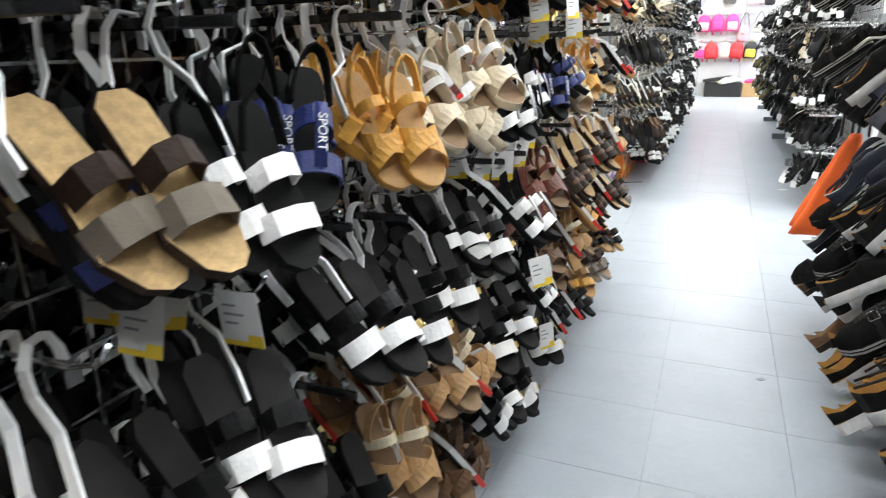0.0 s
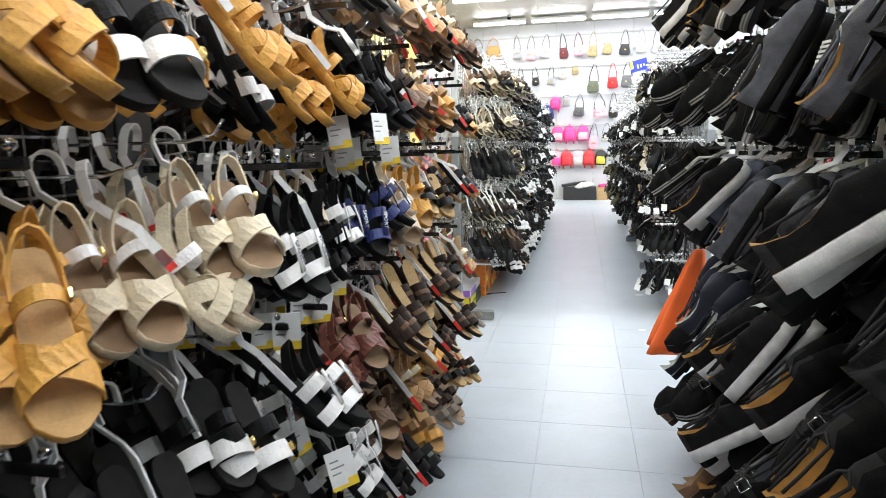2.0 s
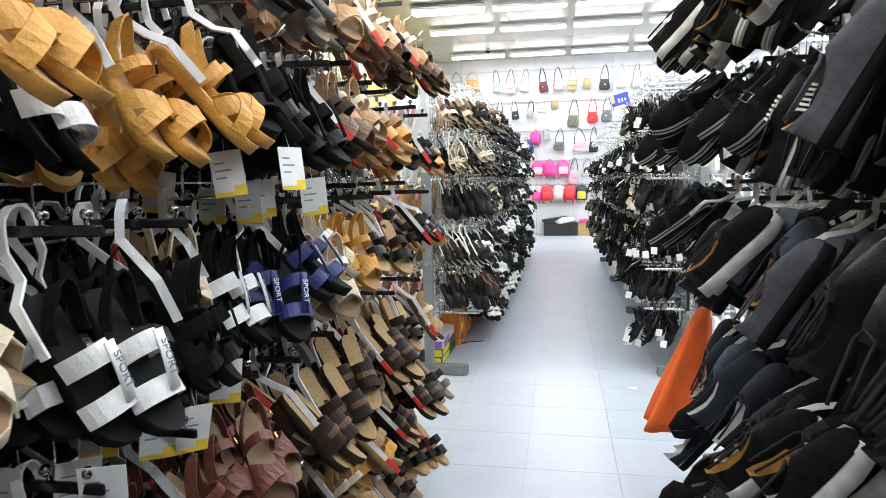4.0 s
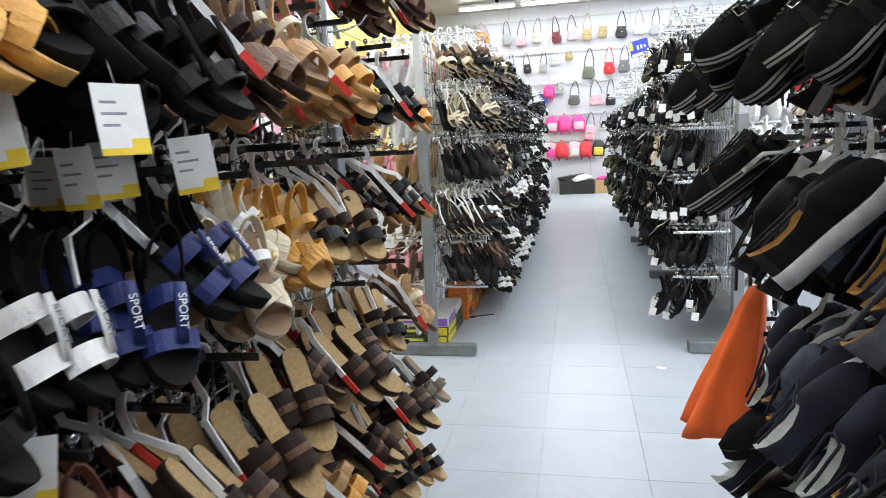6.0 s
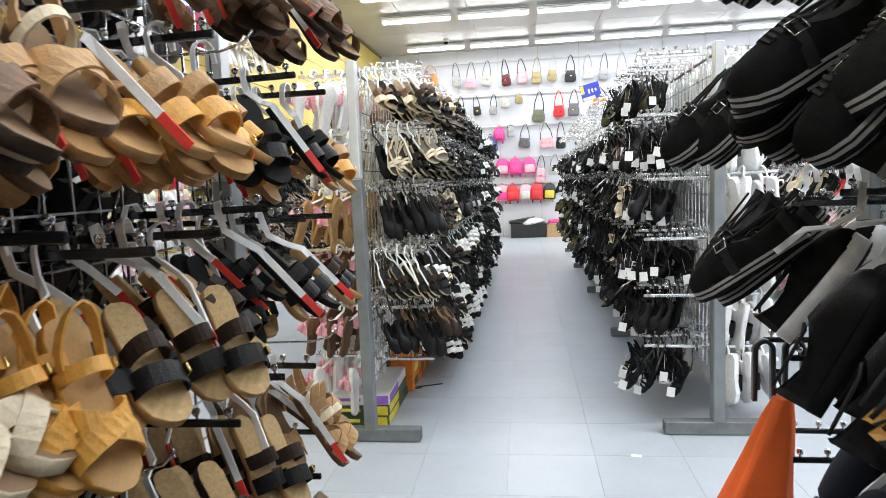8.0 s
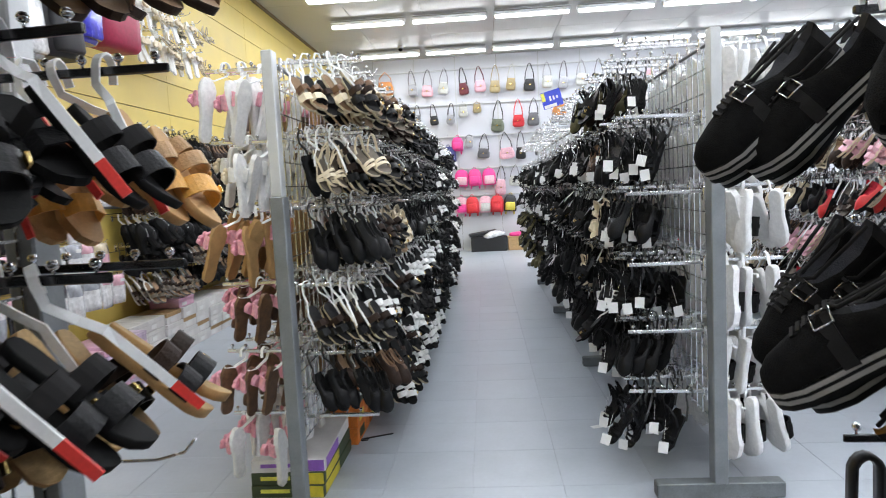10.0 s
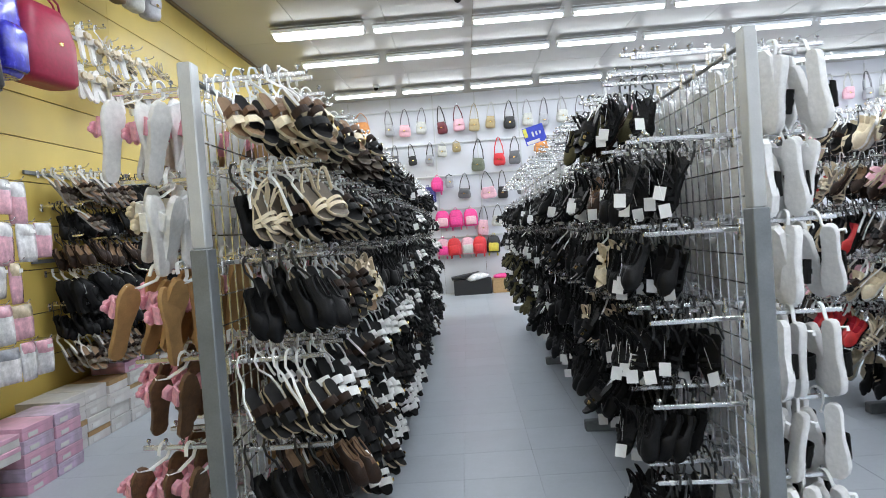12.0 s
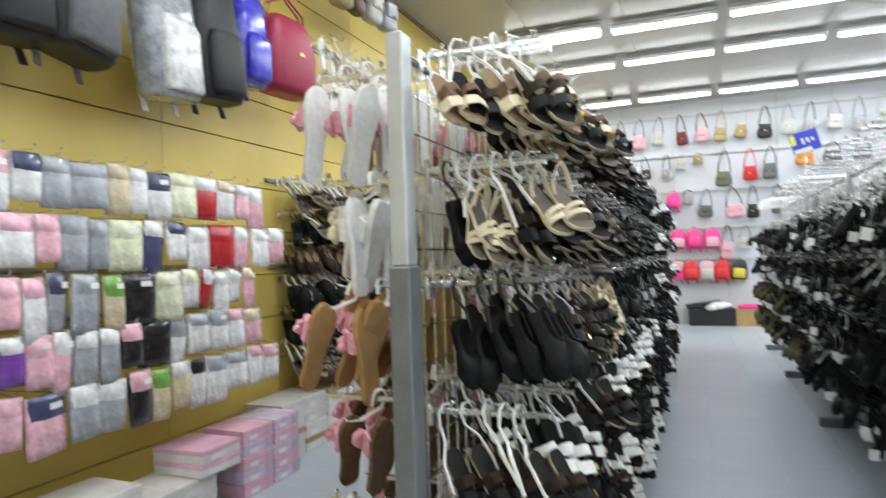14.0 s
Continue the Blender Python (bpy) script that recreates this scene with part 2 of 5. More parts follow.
# ---------------------------------------------------------------- geometry kit
class Geo:
    """Vertices and faces with a material name and a smooth flag for each face."""

    def __init__(self):
        self.v, self.f, self.m, self.s = [], [], [], []

    def face(self, idx, m, smooth=False):
        self.f.append(tuple(idx)), self.m.append(m), self.s.append(smooth)

    def add(self, other, mx=None):
        o = len(self.v)
        self.v += [tuple(mx @ Vector(p)) if mx is not None else p for p in other.v]
        self.f += [tuple(i + o for i in f) for f in other.f]
        self.m += other.m
        self.s += other.s
        return self

    def box(self, c, d, m):
        o = len(self.v)
        x, y, z = c
        a, b, e = d[0] / 2, d[1] / 2, d[2] / 2
        self.v += [(x + i * a, y + j * b, z + k * e) for k in (-1, 1) for j in (-1, 1) for i in (-1, 1)]
        for f in ((0, 2, 3, 1), (4, 5, 7, 6), (0, 1, 5, 4), (2, 6, 7, 3), (0, 4, 6, 2), (1, 3, 7, 5)):
            self.face([i + o for i in f], m)
        return self

    def bbox(self, c, d, m, r=0.004):
        """A box with chamfered edges along z and at both ends."""
        x, y, z = c
        a, b, e = d[0] / 2, d[1] / 2, d[2] / 2
        rings = []
        for zz, q in ((-e, r), (-e + r, 0), (e - r, 0), (e, r)):
            aa, bb = a - q, b - q
            rings.append([(x + px, y + py, z + zz) for px, py in ((-aa + r, -bb), (aa - r, -bb), (aa, -bb + r), (aa, bb - r), (aa - r, bb), (-aa + r, bb), (-aa, bb - r), (-aa, -bb + r))])
        return self.loft(rings, m)

    def loft(self, rings, m, cap=True, smooth=False, closed=True):
        o, n = len(self.v), len(rings[0])
        for r in rings:
            self.v += r
        for i in range(len(rings) - 1):
            for j in range(n if closed else n - 1):
                k = (j + 1) % n
                self.face((o + i * n + j, o + i * n + k, o + (i + 1) * n + k, o + (i + 1) * n + j), m, smooth)
        if cap:
            self.face([o + j for j in range(n)][::-1], m)
            self.face([o + (len(rings) - 1) * n + j for j in range(n)], m)
        return self

    def sweep(self, path, side, w, t, m, smooth=False, ms=None):
        """A flat strip of width w (along side) and thickness t along a path."""
        rings = []
        side = Vector(side)
        for i, p in enumerate(path):
            a, b = Vector(path[max(i - 1, 0)]), Vector(path[min(i + 1, len(path) - 1)])
            T = (b - a).normalized()
            S = (side - T * side.dot(T)).normalized()
            N = T.cross(S)
            p = Vector(p)
            rings.append([tuple(p + S * (i2 * w / 2) + N * (j2 * t / 2)) for i2, j2 in ((-1, -1), (1, -1), (1, 1), (-1, 1))])
        f0 = len(self.f)
        self.loft(rings, m, True, smooth)
        if ms:
            k = ms[0]
            for q in range(f0 + 4 * k, len(self.f)):
                self.m[q] = ms[1]
        return self

    def ball(self, c, r, m, nu=8, nv=5, sq=(1, 1, 1)):
        rings = []
        for i in range(1, nv):
            th = math.pi * i / nv
            rings.append([(c[0] + sq[0] * r * math.sin(th) * math.cos(2 * math.pi * j / nu), c[1] + sq[1] * r * math.sin(th) * math.sin(2 * math.pi * j / nu), c[2] - sq[2] * r * math.cos(th)) for j in range(nu)])
        return self.loft(rings, m, True, True)

    def tube(self, path, r, m, n=6):
        rings = []
        for i, p in enumerate(path):
            a, b = Vector(path[max(i - 1, 0)]), Vector(path[min(i + 1, len(path) - 1)])
            T = (b - a).normalized()
            ref = Vector((0, 0, 1)) if abs(T.z) < 0.9 else Vector((1, 0, 0))
            S = T.cross(ref).normalized()
            N = T.cross(S)
            rings.append([tuple(Vector(p) + (S * math.cos(2 * math.pi * j / n) + N * math.sin(2 * math.pi * j / n)) * r) for j in range(n)])
        return self.loft(rings, m, True, True)

    def mesh(self, name):
        me = bpy.data.meshes.new(name)
        me.from_pydata(self.v, [], self.f)
        names = list(dict.fromkeys(self.m))
        for k in names:
            me.materials.append(MATS[k])
        at = {k: i for i, k in enumerate(names)}
        me.polygons.foreach_set("material_index", [at[k] for k in self.m])
        me.polygons.foreach_set("use_smooth", self.s)
        me.update()
        return me


def thing(name, label, category, group="", m=None, kind=""):
    ob = new(name)
    ob.empty_display_size = 0.05
    if m is not None:
        ob.matrix_basis = m
    return tagged(ob, label, category, group, kind)


def part(name, g, parent, label="", m=None):
    """One mesh object under a thing or part; g is a Geo or a mesh."""
    ob = new(name, g.mesh(name) if isinstance(g, Geo) else g)
    ob.parent = parent
    if m is not None:
        ob.matrix_basis = m
    return tagged(ob, label) if label else ob


def solo(name, g, label, category, group="", m=None, kind=""):
    ob = new(name, g.mesh(name) if isinstance(g, Geo) else g)
    if m is not None:
        ob.matrix_basis = m
    return tagged(ob, label, category, group, kind)


def merged(name, pieces, label="", parent=None, category=""):
    """Many placed copies of Geos joined into one mesh of kind stuff. pieces: (geo, matrix)."""
    cache, vs, fs, ms, ss, off = {}, [], [], [], [], 0
    names = {}
    for g, mx in pieces:
        c = cache.get(id(g))
        if c is None:
            tri, tm, ts = [], [], []
            for f, m, s in zip(g.f, g.m, g.s):
                for k in range(1, len(f) - 1):
                    tri.append((f[0], f[k], f[k + 1]))
                    tm.append(names.setdefault(m, len(names)))
                    ts.append(s)
            c = cache[id(g)] = (np.array(g.v, dtype=np.float32), np.array(tri, dtype=np.int32), np.array(tm, dtype=np.int32), np.array(ts, dtype=bool))
        a = np.array(mx, dtype=np.float32)
        vs.append(c[0] @ a[:3, :3].T + a[:3, 3])
        fs.append(c[1] + off)
        ms.append(c[2])
        ss.append(c[3])
        off += len(c[0])
    V, F, M, S = np.concatenate(vs), np.concatenate(fs), np.concatenate(ms), np.concatenate(ss)
    me = bpy.data.meshes.new(name)
    me.vertices.add(len(V))
    me.vertices.foreach_set("co", V.ravel())
    me.loops.add(len(F) * 3)
    me.loops.foreach_set("vertex_index", F.ravel())
    me.polygons.add(len(F))
    me.polygons.foreach_set("loop_start", np.arange(0, len(F) * 3, 3, dtype=np.int32))
    for k in names:
        me.materials.append(MATS[k])
    me.polygons.foreach_set("material_index", M)
    me.polygons.foreach_set("use_smooth", S)
    me.update(calc_edges=True)
    ob = new(name, me)
    ob.parent = parent
    return tagged(ob, label, category, "", "stuff")


# ---------------------------------------------------------------- footwear
SOLE = [(0.0, 0.012), (0.03, 0.024), (0.12, 0.031), (0.30, 0.029), (0.48, 0.031), (0.66, 0.041), (0.80, 0.044), (0.91, 0.036), (0.975, 0.020), (1.0, 0.008)]
SOLE_LOW = [(0.0, 0.016), (0.08, 0.030), (0.42, 0.030), (0.75, 0.044), (0.94, 0.028), (1.0, 0.010)]


def half_width(u):
    for (a, p), (b, q) in zip(SOLE, SOLE[1:]):
        if a <= u <= b:
            return p + (q - p) * (u - a) / (b - a)
    return 0.01


def sole(L, th, bed, edge, low=False, wedge=0.0, wid=1.0, mid=None, under=None):
    """A foot-shaped sole: footbed on top (n = 0), edge and outsole below, heel at u = 0."""
    g = Geo()
    st = SOLE_LOW if low else SOLE
    lay = [(0.0, 0.94), (-0.12, 1.0), (-1.0, 0.97)] if not low else [(0.0, 1.0), (-1.0, 0.98)]
    if mid and not low:
        lay = [(0.0, 0.94), (-0.10, 1.0), (-0.32, 1.0), (-0.48, 0.985), (-0.70, 0.985), (-1.0, 0.96)]
    if edge == "white_plush" and not low:
        lay = [(0.0, 0.84), (-0.15, 0.95), (-0.45, 1.0), (-0.75, 0.95), (-1.0, 0.82)]
    rings = []
    for k, (dz, q) in enumerate(lay):
        ring = []
        for sgn in (1, -1):
            for u, b in (st if sgn == 1 else st[::-1]):
                t = th + wedge * max(0.0, 1 - u * 1.5)
                curl = 0.012 * max(0, (u - 0.75) / 0.25) ** 2
                ring.append((u * L, sgn * b * q * wid, dz * t + curl))
        rings.append(ring)
    n = len(st)
    o = len(g.v)
    for r in rings:
        g.v += r
    N = 2 * n
    for i in range(len(rings) - 1):
        for j in range(N):
            k = (j + 1) % N
            g.face((o + i * N + k, o + i * N + j, o + (i + 1) * N + j, o + (i + 1) * N + k), mid if mid and (i in (1, 3) or low) else edge, not low)
    for j in range(n - 1):
        a, b, c, d = j, j + 1, N - 2 - j, N - 1 - j
        g.face((o + a, o + d, o + c, o + b)[::-1], bed)
        q = o + (len(rings) - 1) * N
        g.face((q + a, q + b, q + c, q + d)[::-1], under or edge)
    return g


def strap(g, L, u0, u1, h, w, m, t=0.004, seg=8, wid=1.0):
    """A band over the foot from the outer side at u0 to the inner side at u1."""
    path = []
    for i in range(seg + 1):
        a = math.pi * i / seg
        u = u0 + (u1 - u0) * i / seg
        b = half_width(u) * wid * 1.02
        path.append((u * L, b * math.cos(a), h * math.sin(a) ** 0.8 - 0.006))
    return g.sweep(path, (1, 0, 0), w, t, m, False)


def heel_band(g, L, h, w, m, seg=8):
    path = []
    for i in range(seg + 1):
        a = math.pi * i / seg
        path.append((0.30 * L - 0.29 * L * math.sin(a), 0.031 * math.cos(a), 0.012 + h * math.sin(a) ** 1.5))
    return g.sweep(path, (0, 0, 1), w, 0.004, m, False)


def bow(u, w, m, low):
    """A fluffy trim: a cluster of small tufts over the band."""
    g = Geo()
    if low:
        for sd in (-1, 1):
            g.ball((u, 0.024 * sd, w), 0.030, m, 6, 3, (1.1, 1.0, 0.8))
        return g
    rng = random.Random(int(u * 1000))
    for k in range(17):
        a = 2.399 * k
        r = 0.034 * math.sqrt(k / 17)
        g.ball((u + 0.9 * r * math.cos(a), 1.25 * r * math.sin(a), w + 0.006 - 6.0 * r * r + rng.uniform(-0.004, 0.006)), rng.uniform(0.011, 0.017), m, 6, 4, (1.0, 1.0, 0.85))
    return g


def upper_sandal(style, L, m, m2, low=False):
    """The bands of an open shoe: a list of (part name, Geo)."""
    seg = 4 if low else 10
    out = []

    def band(u0, u1, h, w, mm, t):
        out.append(("strap", strap(Geo(), L, u0, u1, h, w, mm, t, seg)))

    def heel(h, w, mm):
        out.append(("heel_strap", heel_band(Geo(), L, h, w, mm, seg)))

    if style == "slide":
        band(0.60, 0.58, 0.052, 0.085, m, 0.006)
        if not low:
            band(0.60, 0.58, 0.058, 0.018, m2, 0.004)
    elif style == "cross":
        band(0.80, 0.56, 0.046, 0.036, m, 0.0035)
        band(0.56, 0.78, 0.051, 0.032, m, 0.0035)
        heel(0.046, 0.022, m)
        if not low:
            band(0.36, 0.34, 0.062, 0.022, m2, 0.0035)
            out.append(("buckle", Geo().bbox((0.35 * L, 0.030, 0.034), (0.016, 0.005, 0.018), "gold_trim", 0.001)))
    elif style == "sport":
        band(0.74, 0.74, 0.044, 0.036, m, 0.005)
        band(0.46, 0.46, 0.060, 0.034, m2, 0.005)
        heel(0.045, 0.024, "black_canvas")
        if not low:
            out.append(("strap", Geo().sweep([(0.78 * L, 0, 0.043), (0.60 * L, 0, 0.058), (0.42 * L, 0, 0.068)], (0, 1, 0), 0.018, 0.004, m2, True)))
    elif style == "two":
        band(0.71, 0.68, 0.046, 0.040, m, 0.0035)
        band(0.48, 0.46, 0.058, 0.034, m2, 0.0035)
        if not low:
            out.append(("buckle", Geo().bbox((0.70 * L, 0.036, 0.032), (0.018, 0.005, 0.016), "gold_trim", 0.001)))
    elif style == "thin":
        band(0.76, 0.74, 0.038, 0.018, m, 0.003)
        band(0.60, 0.66, 0.044, 0.016, m2, 0.003)
        heel(0.064, 0.014, m)
    elif style == "plush":
        band(0.68, 0.68, 0.048, 0.060, m, 0.010)
        out.append(("bow", bow(0.64 * L, 0.056, m2, low)))
    return out


def instep(u, high):
    """Height of a closed shoe's upper along the foot, from the opening to a blunt toe."""
    t = (u - 0.5) / 0.5
    return (0.068 - 0.028 * t ** 1.3 - (0.018 * ((t - 0.9) / 0.1) if t > 0.9 else 0)) * high


def upper_shoe(L, m, inside, low=False, high=1.0, trim=None, wid=1.0):
    """A closed shoe's upper with its opening, collar and tongue."""
    g = Geo()
    st = [0.01, 0.08, 0.20, 0.34, 0.46, 0.56, 0.68, 0.80, 0.90, 0.97, 1.0] if not low else [0.01, 0.2, 0.46, 0.6, 0.82, 1.0]
    np_ = 9 if not low else 5
    rings = []
    for u in st:
        b = half_width(u) * wid * 1.0
        if u < 0.5:
            h = (0.060 - 0.02 * math.sin(math.pi * min(1, u / 0.5))) * high
        else:
            h = instep(u, high)
        ring = []
        for j in range(np_):
            a = math.pi * j / (np_ - 1)
            if u < 0.5:
                q = j / (np_ - 1)
                if q < 0.5:
                    yy = b * (1 - 0.35 * (q / 0.5))
                    zz = h * min(1, q / 0.42)
                elif q > 0.5:
                    q2 = 1 - q
                    yy = -b * (1 - 0.35 * (q2 / 0.5))
                    zz = h * min(1, q2 / 0.42)
                else:
                    yy, zz = 0.0, (0.004 if u > 0.05 else h)
                ring.append((u * L, yy, zz + 0.001))
            else:
                ring.append((u * L, b * math.cos(a), h * math.sin(a) ** 0.75 + 0.001))
        rings.append(ring)
    o = len(g.v)
    for r in rings:
        g.v += r
    mid = np_ // 2
    for i in range(len(rings) - 1):
        for j in range(np_ - 1):
            inner = st[i + 1] < 0.5 and j in (mid - 1, mid)
            g.face((o + i * np_ + j, o + (i + 1) * np_ + j, o + (i + 1) * np_ + j + 1, o + i * np_ + j + 1), inside if inner else trim if trim and (st[i] < 0.05 or 0.5 < st[i + 1] < 0.7 and j in (mid - 1, mid)) else m, not inner)
    out = [("upper", g)]
    if trim and not low:
        rim = [(u * L, half_width(u) * 0.68 * wid, 0.060 * high) for u in (0.06, 0.2, 0.34, 0.46)] + [(0.51 * L, 0, 0.066 * high)] + [(u * L, -half_width(u) * 0.68 * wid, 0.060 * high) for u in (0.46, 0.34, 0.2, 0.06)]
        out.append(("collar", Geo().tube(rim, 0.0035, trim, 5)))
    return out


def buckle_ring(u, y, z):
    """A small square metal ring lying on a strap."""
    g = Geo()
    for a, b in (((-0.014, -0.010), (0.014, -0.010)), ((0.014, -0.010), (0.014, 0.010)), ((0.014, 0.010), (-0.014, 0.010)), ((-0.014, 0.010), (-0.014, -0.010))):
        g.tube([(u + a[0], y + a[1], z - a[1] * 0.9), (u + b[0], y + b[1], z - b[1] * 0.9)], 0.0018, "chrome", 5)
    return g


def laces(L, m, high=1.0):
    path = []
    for k, u in enumerate((0.50, 0.54, 0.58, 0.62, 0.66, 0.70)):
        h = instep(u, high) + 0.002
        row = [(u * L, -0.020, h - 0.006), (u * L + 0.003, 0, h + 0.002), (u * L + 0.004, 0.020, h - 0.006)]
        path += row if k % 2 == 0 else row[::-1]
    return Geo().sweep(path, (1, 0, 0), 0.006, 0.003, m)


def hanger(col, length, tilt, tab=None, low=False, off=0.0, wide=0.014, face=0.0):
    """A plastic strip that hooks over a rack arm and runs down along the shoes."""
    g = Geo()
    c, s = math.cos(tilt), math.sin(tilt)
    n = 3 if low else 7
    path = [(0, 0.026, -0.016)]
    for i in range(n + 1):
        a = math.pi * i / n
        path.append((0, 0.023 * math.cos(a), 0.002 + 0.026 * math.sin(a)))
    path += [(0.004, -0.018 + 0.1 * off, -0.03), (0.05 * s + 0.012, off * 0.5, -0.06)]
    for d in ((0.12, length) if low else (0.09, 0.12, 0.15, 0.8 * length, length)):
        if d <= length:
            f = face * min(1.0, max(0.0, (d - 0.05) / 0.09))
            path.append((d * s + 0.020 + f * c, off, -d * c + f * s))
    g.sweep(path, (1, 0, 0.2), wide, 0.004, col, False, (len(path) - 2, tab) if tab else None)
    return g


def hung(tilt, drop, dy, toe_up, lean=0.0, L=0.25):
    """Pose of a flat shoe (heel at u = 0, footbed up) hung below an arm, footbed outwards."""
    c, s = math.cos(tilt), math.sin(tilt)
    down, out = Vector((s, 0, -c)), Vector((c, 0, s))
    u = -down if toe_up else down
    v = out.cross(u)
    p = down * drop + (down * L if toe_up else Vector((0, 0, 0))) + Vector((0.012, dy, 0))
    m = Matrix.Identity(4)
    for i in range(3):
        m[i][0], m[i][1], m[i][2], m[i][3] = u[i], v[i], out[i], p[i]
    return m @ pose(0, 0, 0, 0, 0, lean)


def price_card(big):
    """A thin card; its print and yellow corner are cells of the one sheet."""
    g = Geo()
    w, h = (0.056, 0.080) if big else (0.042, 0.050)
    ys = [-w / 2, -w * 0.38, -w * 0.05, w * 0.12, w / 2]
    zs = [-h / 2, -h * 0.40, -h * 0.27, -h * 0.10, -h * 0.06, h * 0.06, h * 0.10, h * 0.22, h * 0.26, h / 2]
    ny, nz = len(ys), len(zs)
    for x in (-0.0006, 0.0006):
        g.v += [(x, y, z) for z in zs for y in ys]
    o = ny * nz
    for j in range(nz - 1):
        for i in range(ny - 1):
            m = "card_white"
            if big:
                if j == 0 or j == 1 and i == 3:
                    m = "card_yellow"
                elif j in (3, 5, 7) and i in ((1, 2) if j == 5 else (1,)):
                    m = "ink_grey"
            a, b, c, d = j * ny + i, j * ny + i + 1, (j + 1) * ny + i + 1, (j + 1) * ny + i
            g.face((a, d, c, b), m), g.face((a + o, b + o, c + o, d + o), m)
    rim = [j * ny for j in range(nz)] + [(nz - 1) * ny + i for i in range(1, ny)] + [j * ny + ny - 1 for j in range(nz - 2, -1, -1)] + list(range(ny - 2, 0, -1))
    for a, b in zip(rim, rim[1:] + rim[:1]):
        g.face((a, a + o, b + o, b), "card_white")
    return g


class Pair:
    """A style of footwear, hung in pairs: parts for single things, one low Geo for the rest."""

    def __init__(self, name, label, category, style, bed, edge, m, m2, hang="hanger_white", tab=None, L=0.25, th=0.020, wedge=0.0, tilt=30, toe_up=False, high=1.0, card="", gap=0.046, mid=None, lace=None, hlen=0.16, drop=0.085, k=0.84, text="", buckle=False):
        self.name, self.label, self.category, self.card = name, label, category, card
        ti = radians(tilt)
        closed = style == "shoe"
        under = "charcoal_suede" if closed else None
        self.sole = sole(L, th, bed, edge, False, wedge, 1.0, mid, under)
        self.upper = upper_shoe(L, m, bed, False, high, m2) if closed else upper_sandal(style, L, m, m2)
        if lace:
            self.upper.append(("laces", laces(L, lace, high)))
        if buckle:
            self.upper.append(("strap", strap(Geo(), L, 0.56, 0.54, 0.070 * high, 0.022, m2, 0.004)))
            self.upper.append(("buckle", buckle_ring(0.55 * L, 0.024, 0.058 * high)))
        self.hangs = {}
        face = 0.050 if toe_up and closed else 0.0
        for sd in (1, -1):
            for mode, off in ((0, 0.0), (1, -sd * (gap + (0.042 if not face else 0.004)))):
                self.hangs[sd, mode] = (hanger(hang, hlen, ti, tab, False, off * k, 0.0085 if L < 0.235 else 0.013 if closed else 0.014, face), hanger(hang, hlen, ti, tab, True, off * k, 0.0085 if L < 0.235 else 0.013 if closed else 0.014, face))
        k3 = Matrix.Scale(k, 4)
        self.poses = [hung(ti, drop, -gap * k, toe_up, 5, L * k) @ k3, hung(ti + 0.10, drop + 0.02, gap * k, toe_up, -6, L * k) @ k3]
        low = Geo()
        ls = sole(L, th, bed, edge, True, wedge, 1.0, None, under)
        for _, g in (upper_shoe(L, m, bed, True, high) if closed else upper_sandal(style, L, m, m2, True)):
            ls.add(g)
        for q in self.poses:
            low.add(ls, q)
        self.low = low
        self.me = {}
        self.text, self.L = text, L
        self.tag = Geo()
        if card:
            big = card == "price"
            self.tag.add(price_card(big))
            self.tag.tube([(0, 0, 0.038), (-0.02, 0, 0.12)], 0.0008, "hanger_white", 3)

    def shared(self, key, geo, name):
        if key not in self.me:
            self.me[key] = geo.mesh(name)
        return self.me[key]

    def letters(self):
        if "t" not in self.me:
            c = bpy.data.curves.new("lettering", "FONT")
            c.body, c.size, c.extrude, c.align_x, c.align_y = self.text, 0.020, 0.0006, "CENTER", "CENTER"
            c.materials.append(MATS["card_white"] if self.name != "sandal_pair" or "blue" in self.label else MATS["ink_grey"])
            self.me["t"] = c
        return self.me["t"]

    def tag_pose(self, side):
        return pose(0.14, -0.05 * side, -0.325 if self.card == "price" else -0.24, 0, 0, -62 * side)

    def place(self, m, group, side, mode):
        root = thing(self.name, self.label, self.category, group, m)
        part("hanger", self.shared(("h", side, mode), self.hangs[side, mode][0], "hanger"), root)
        for q in self.poses:
            s = part("shoe", self.shared("s", self.sole, "shoe"), root, "", q)
            for k, (nm, g) in enumerate(self.upper):
                sub = part(nm, self.shared(k, g, nm), s)
                if nm == "bow":
                    tagged(sub, "fluffy plush trim", "", "", "stuff")
            if self.text:
                part("lettering", self.letters(), s, "white printed lettering", pose(0.60 * self.L, 0, 0.0625, 0, 14, 0))
        if self.card:
            part("price_card", self.shared("c", self.tag, "price_card"), root, "white price card with a yellow corner" if self.card == "price" else "plain white price card", self.tag_pose(side))
        return root

    def lows(self, m, side, mode):
        out = [(self.low, m), (self.hangs[side, mode][1], m)]
        if self.card:
            out.append((self.tag, m @ self.tag_pose(side)))
        return out


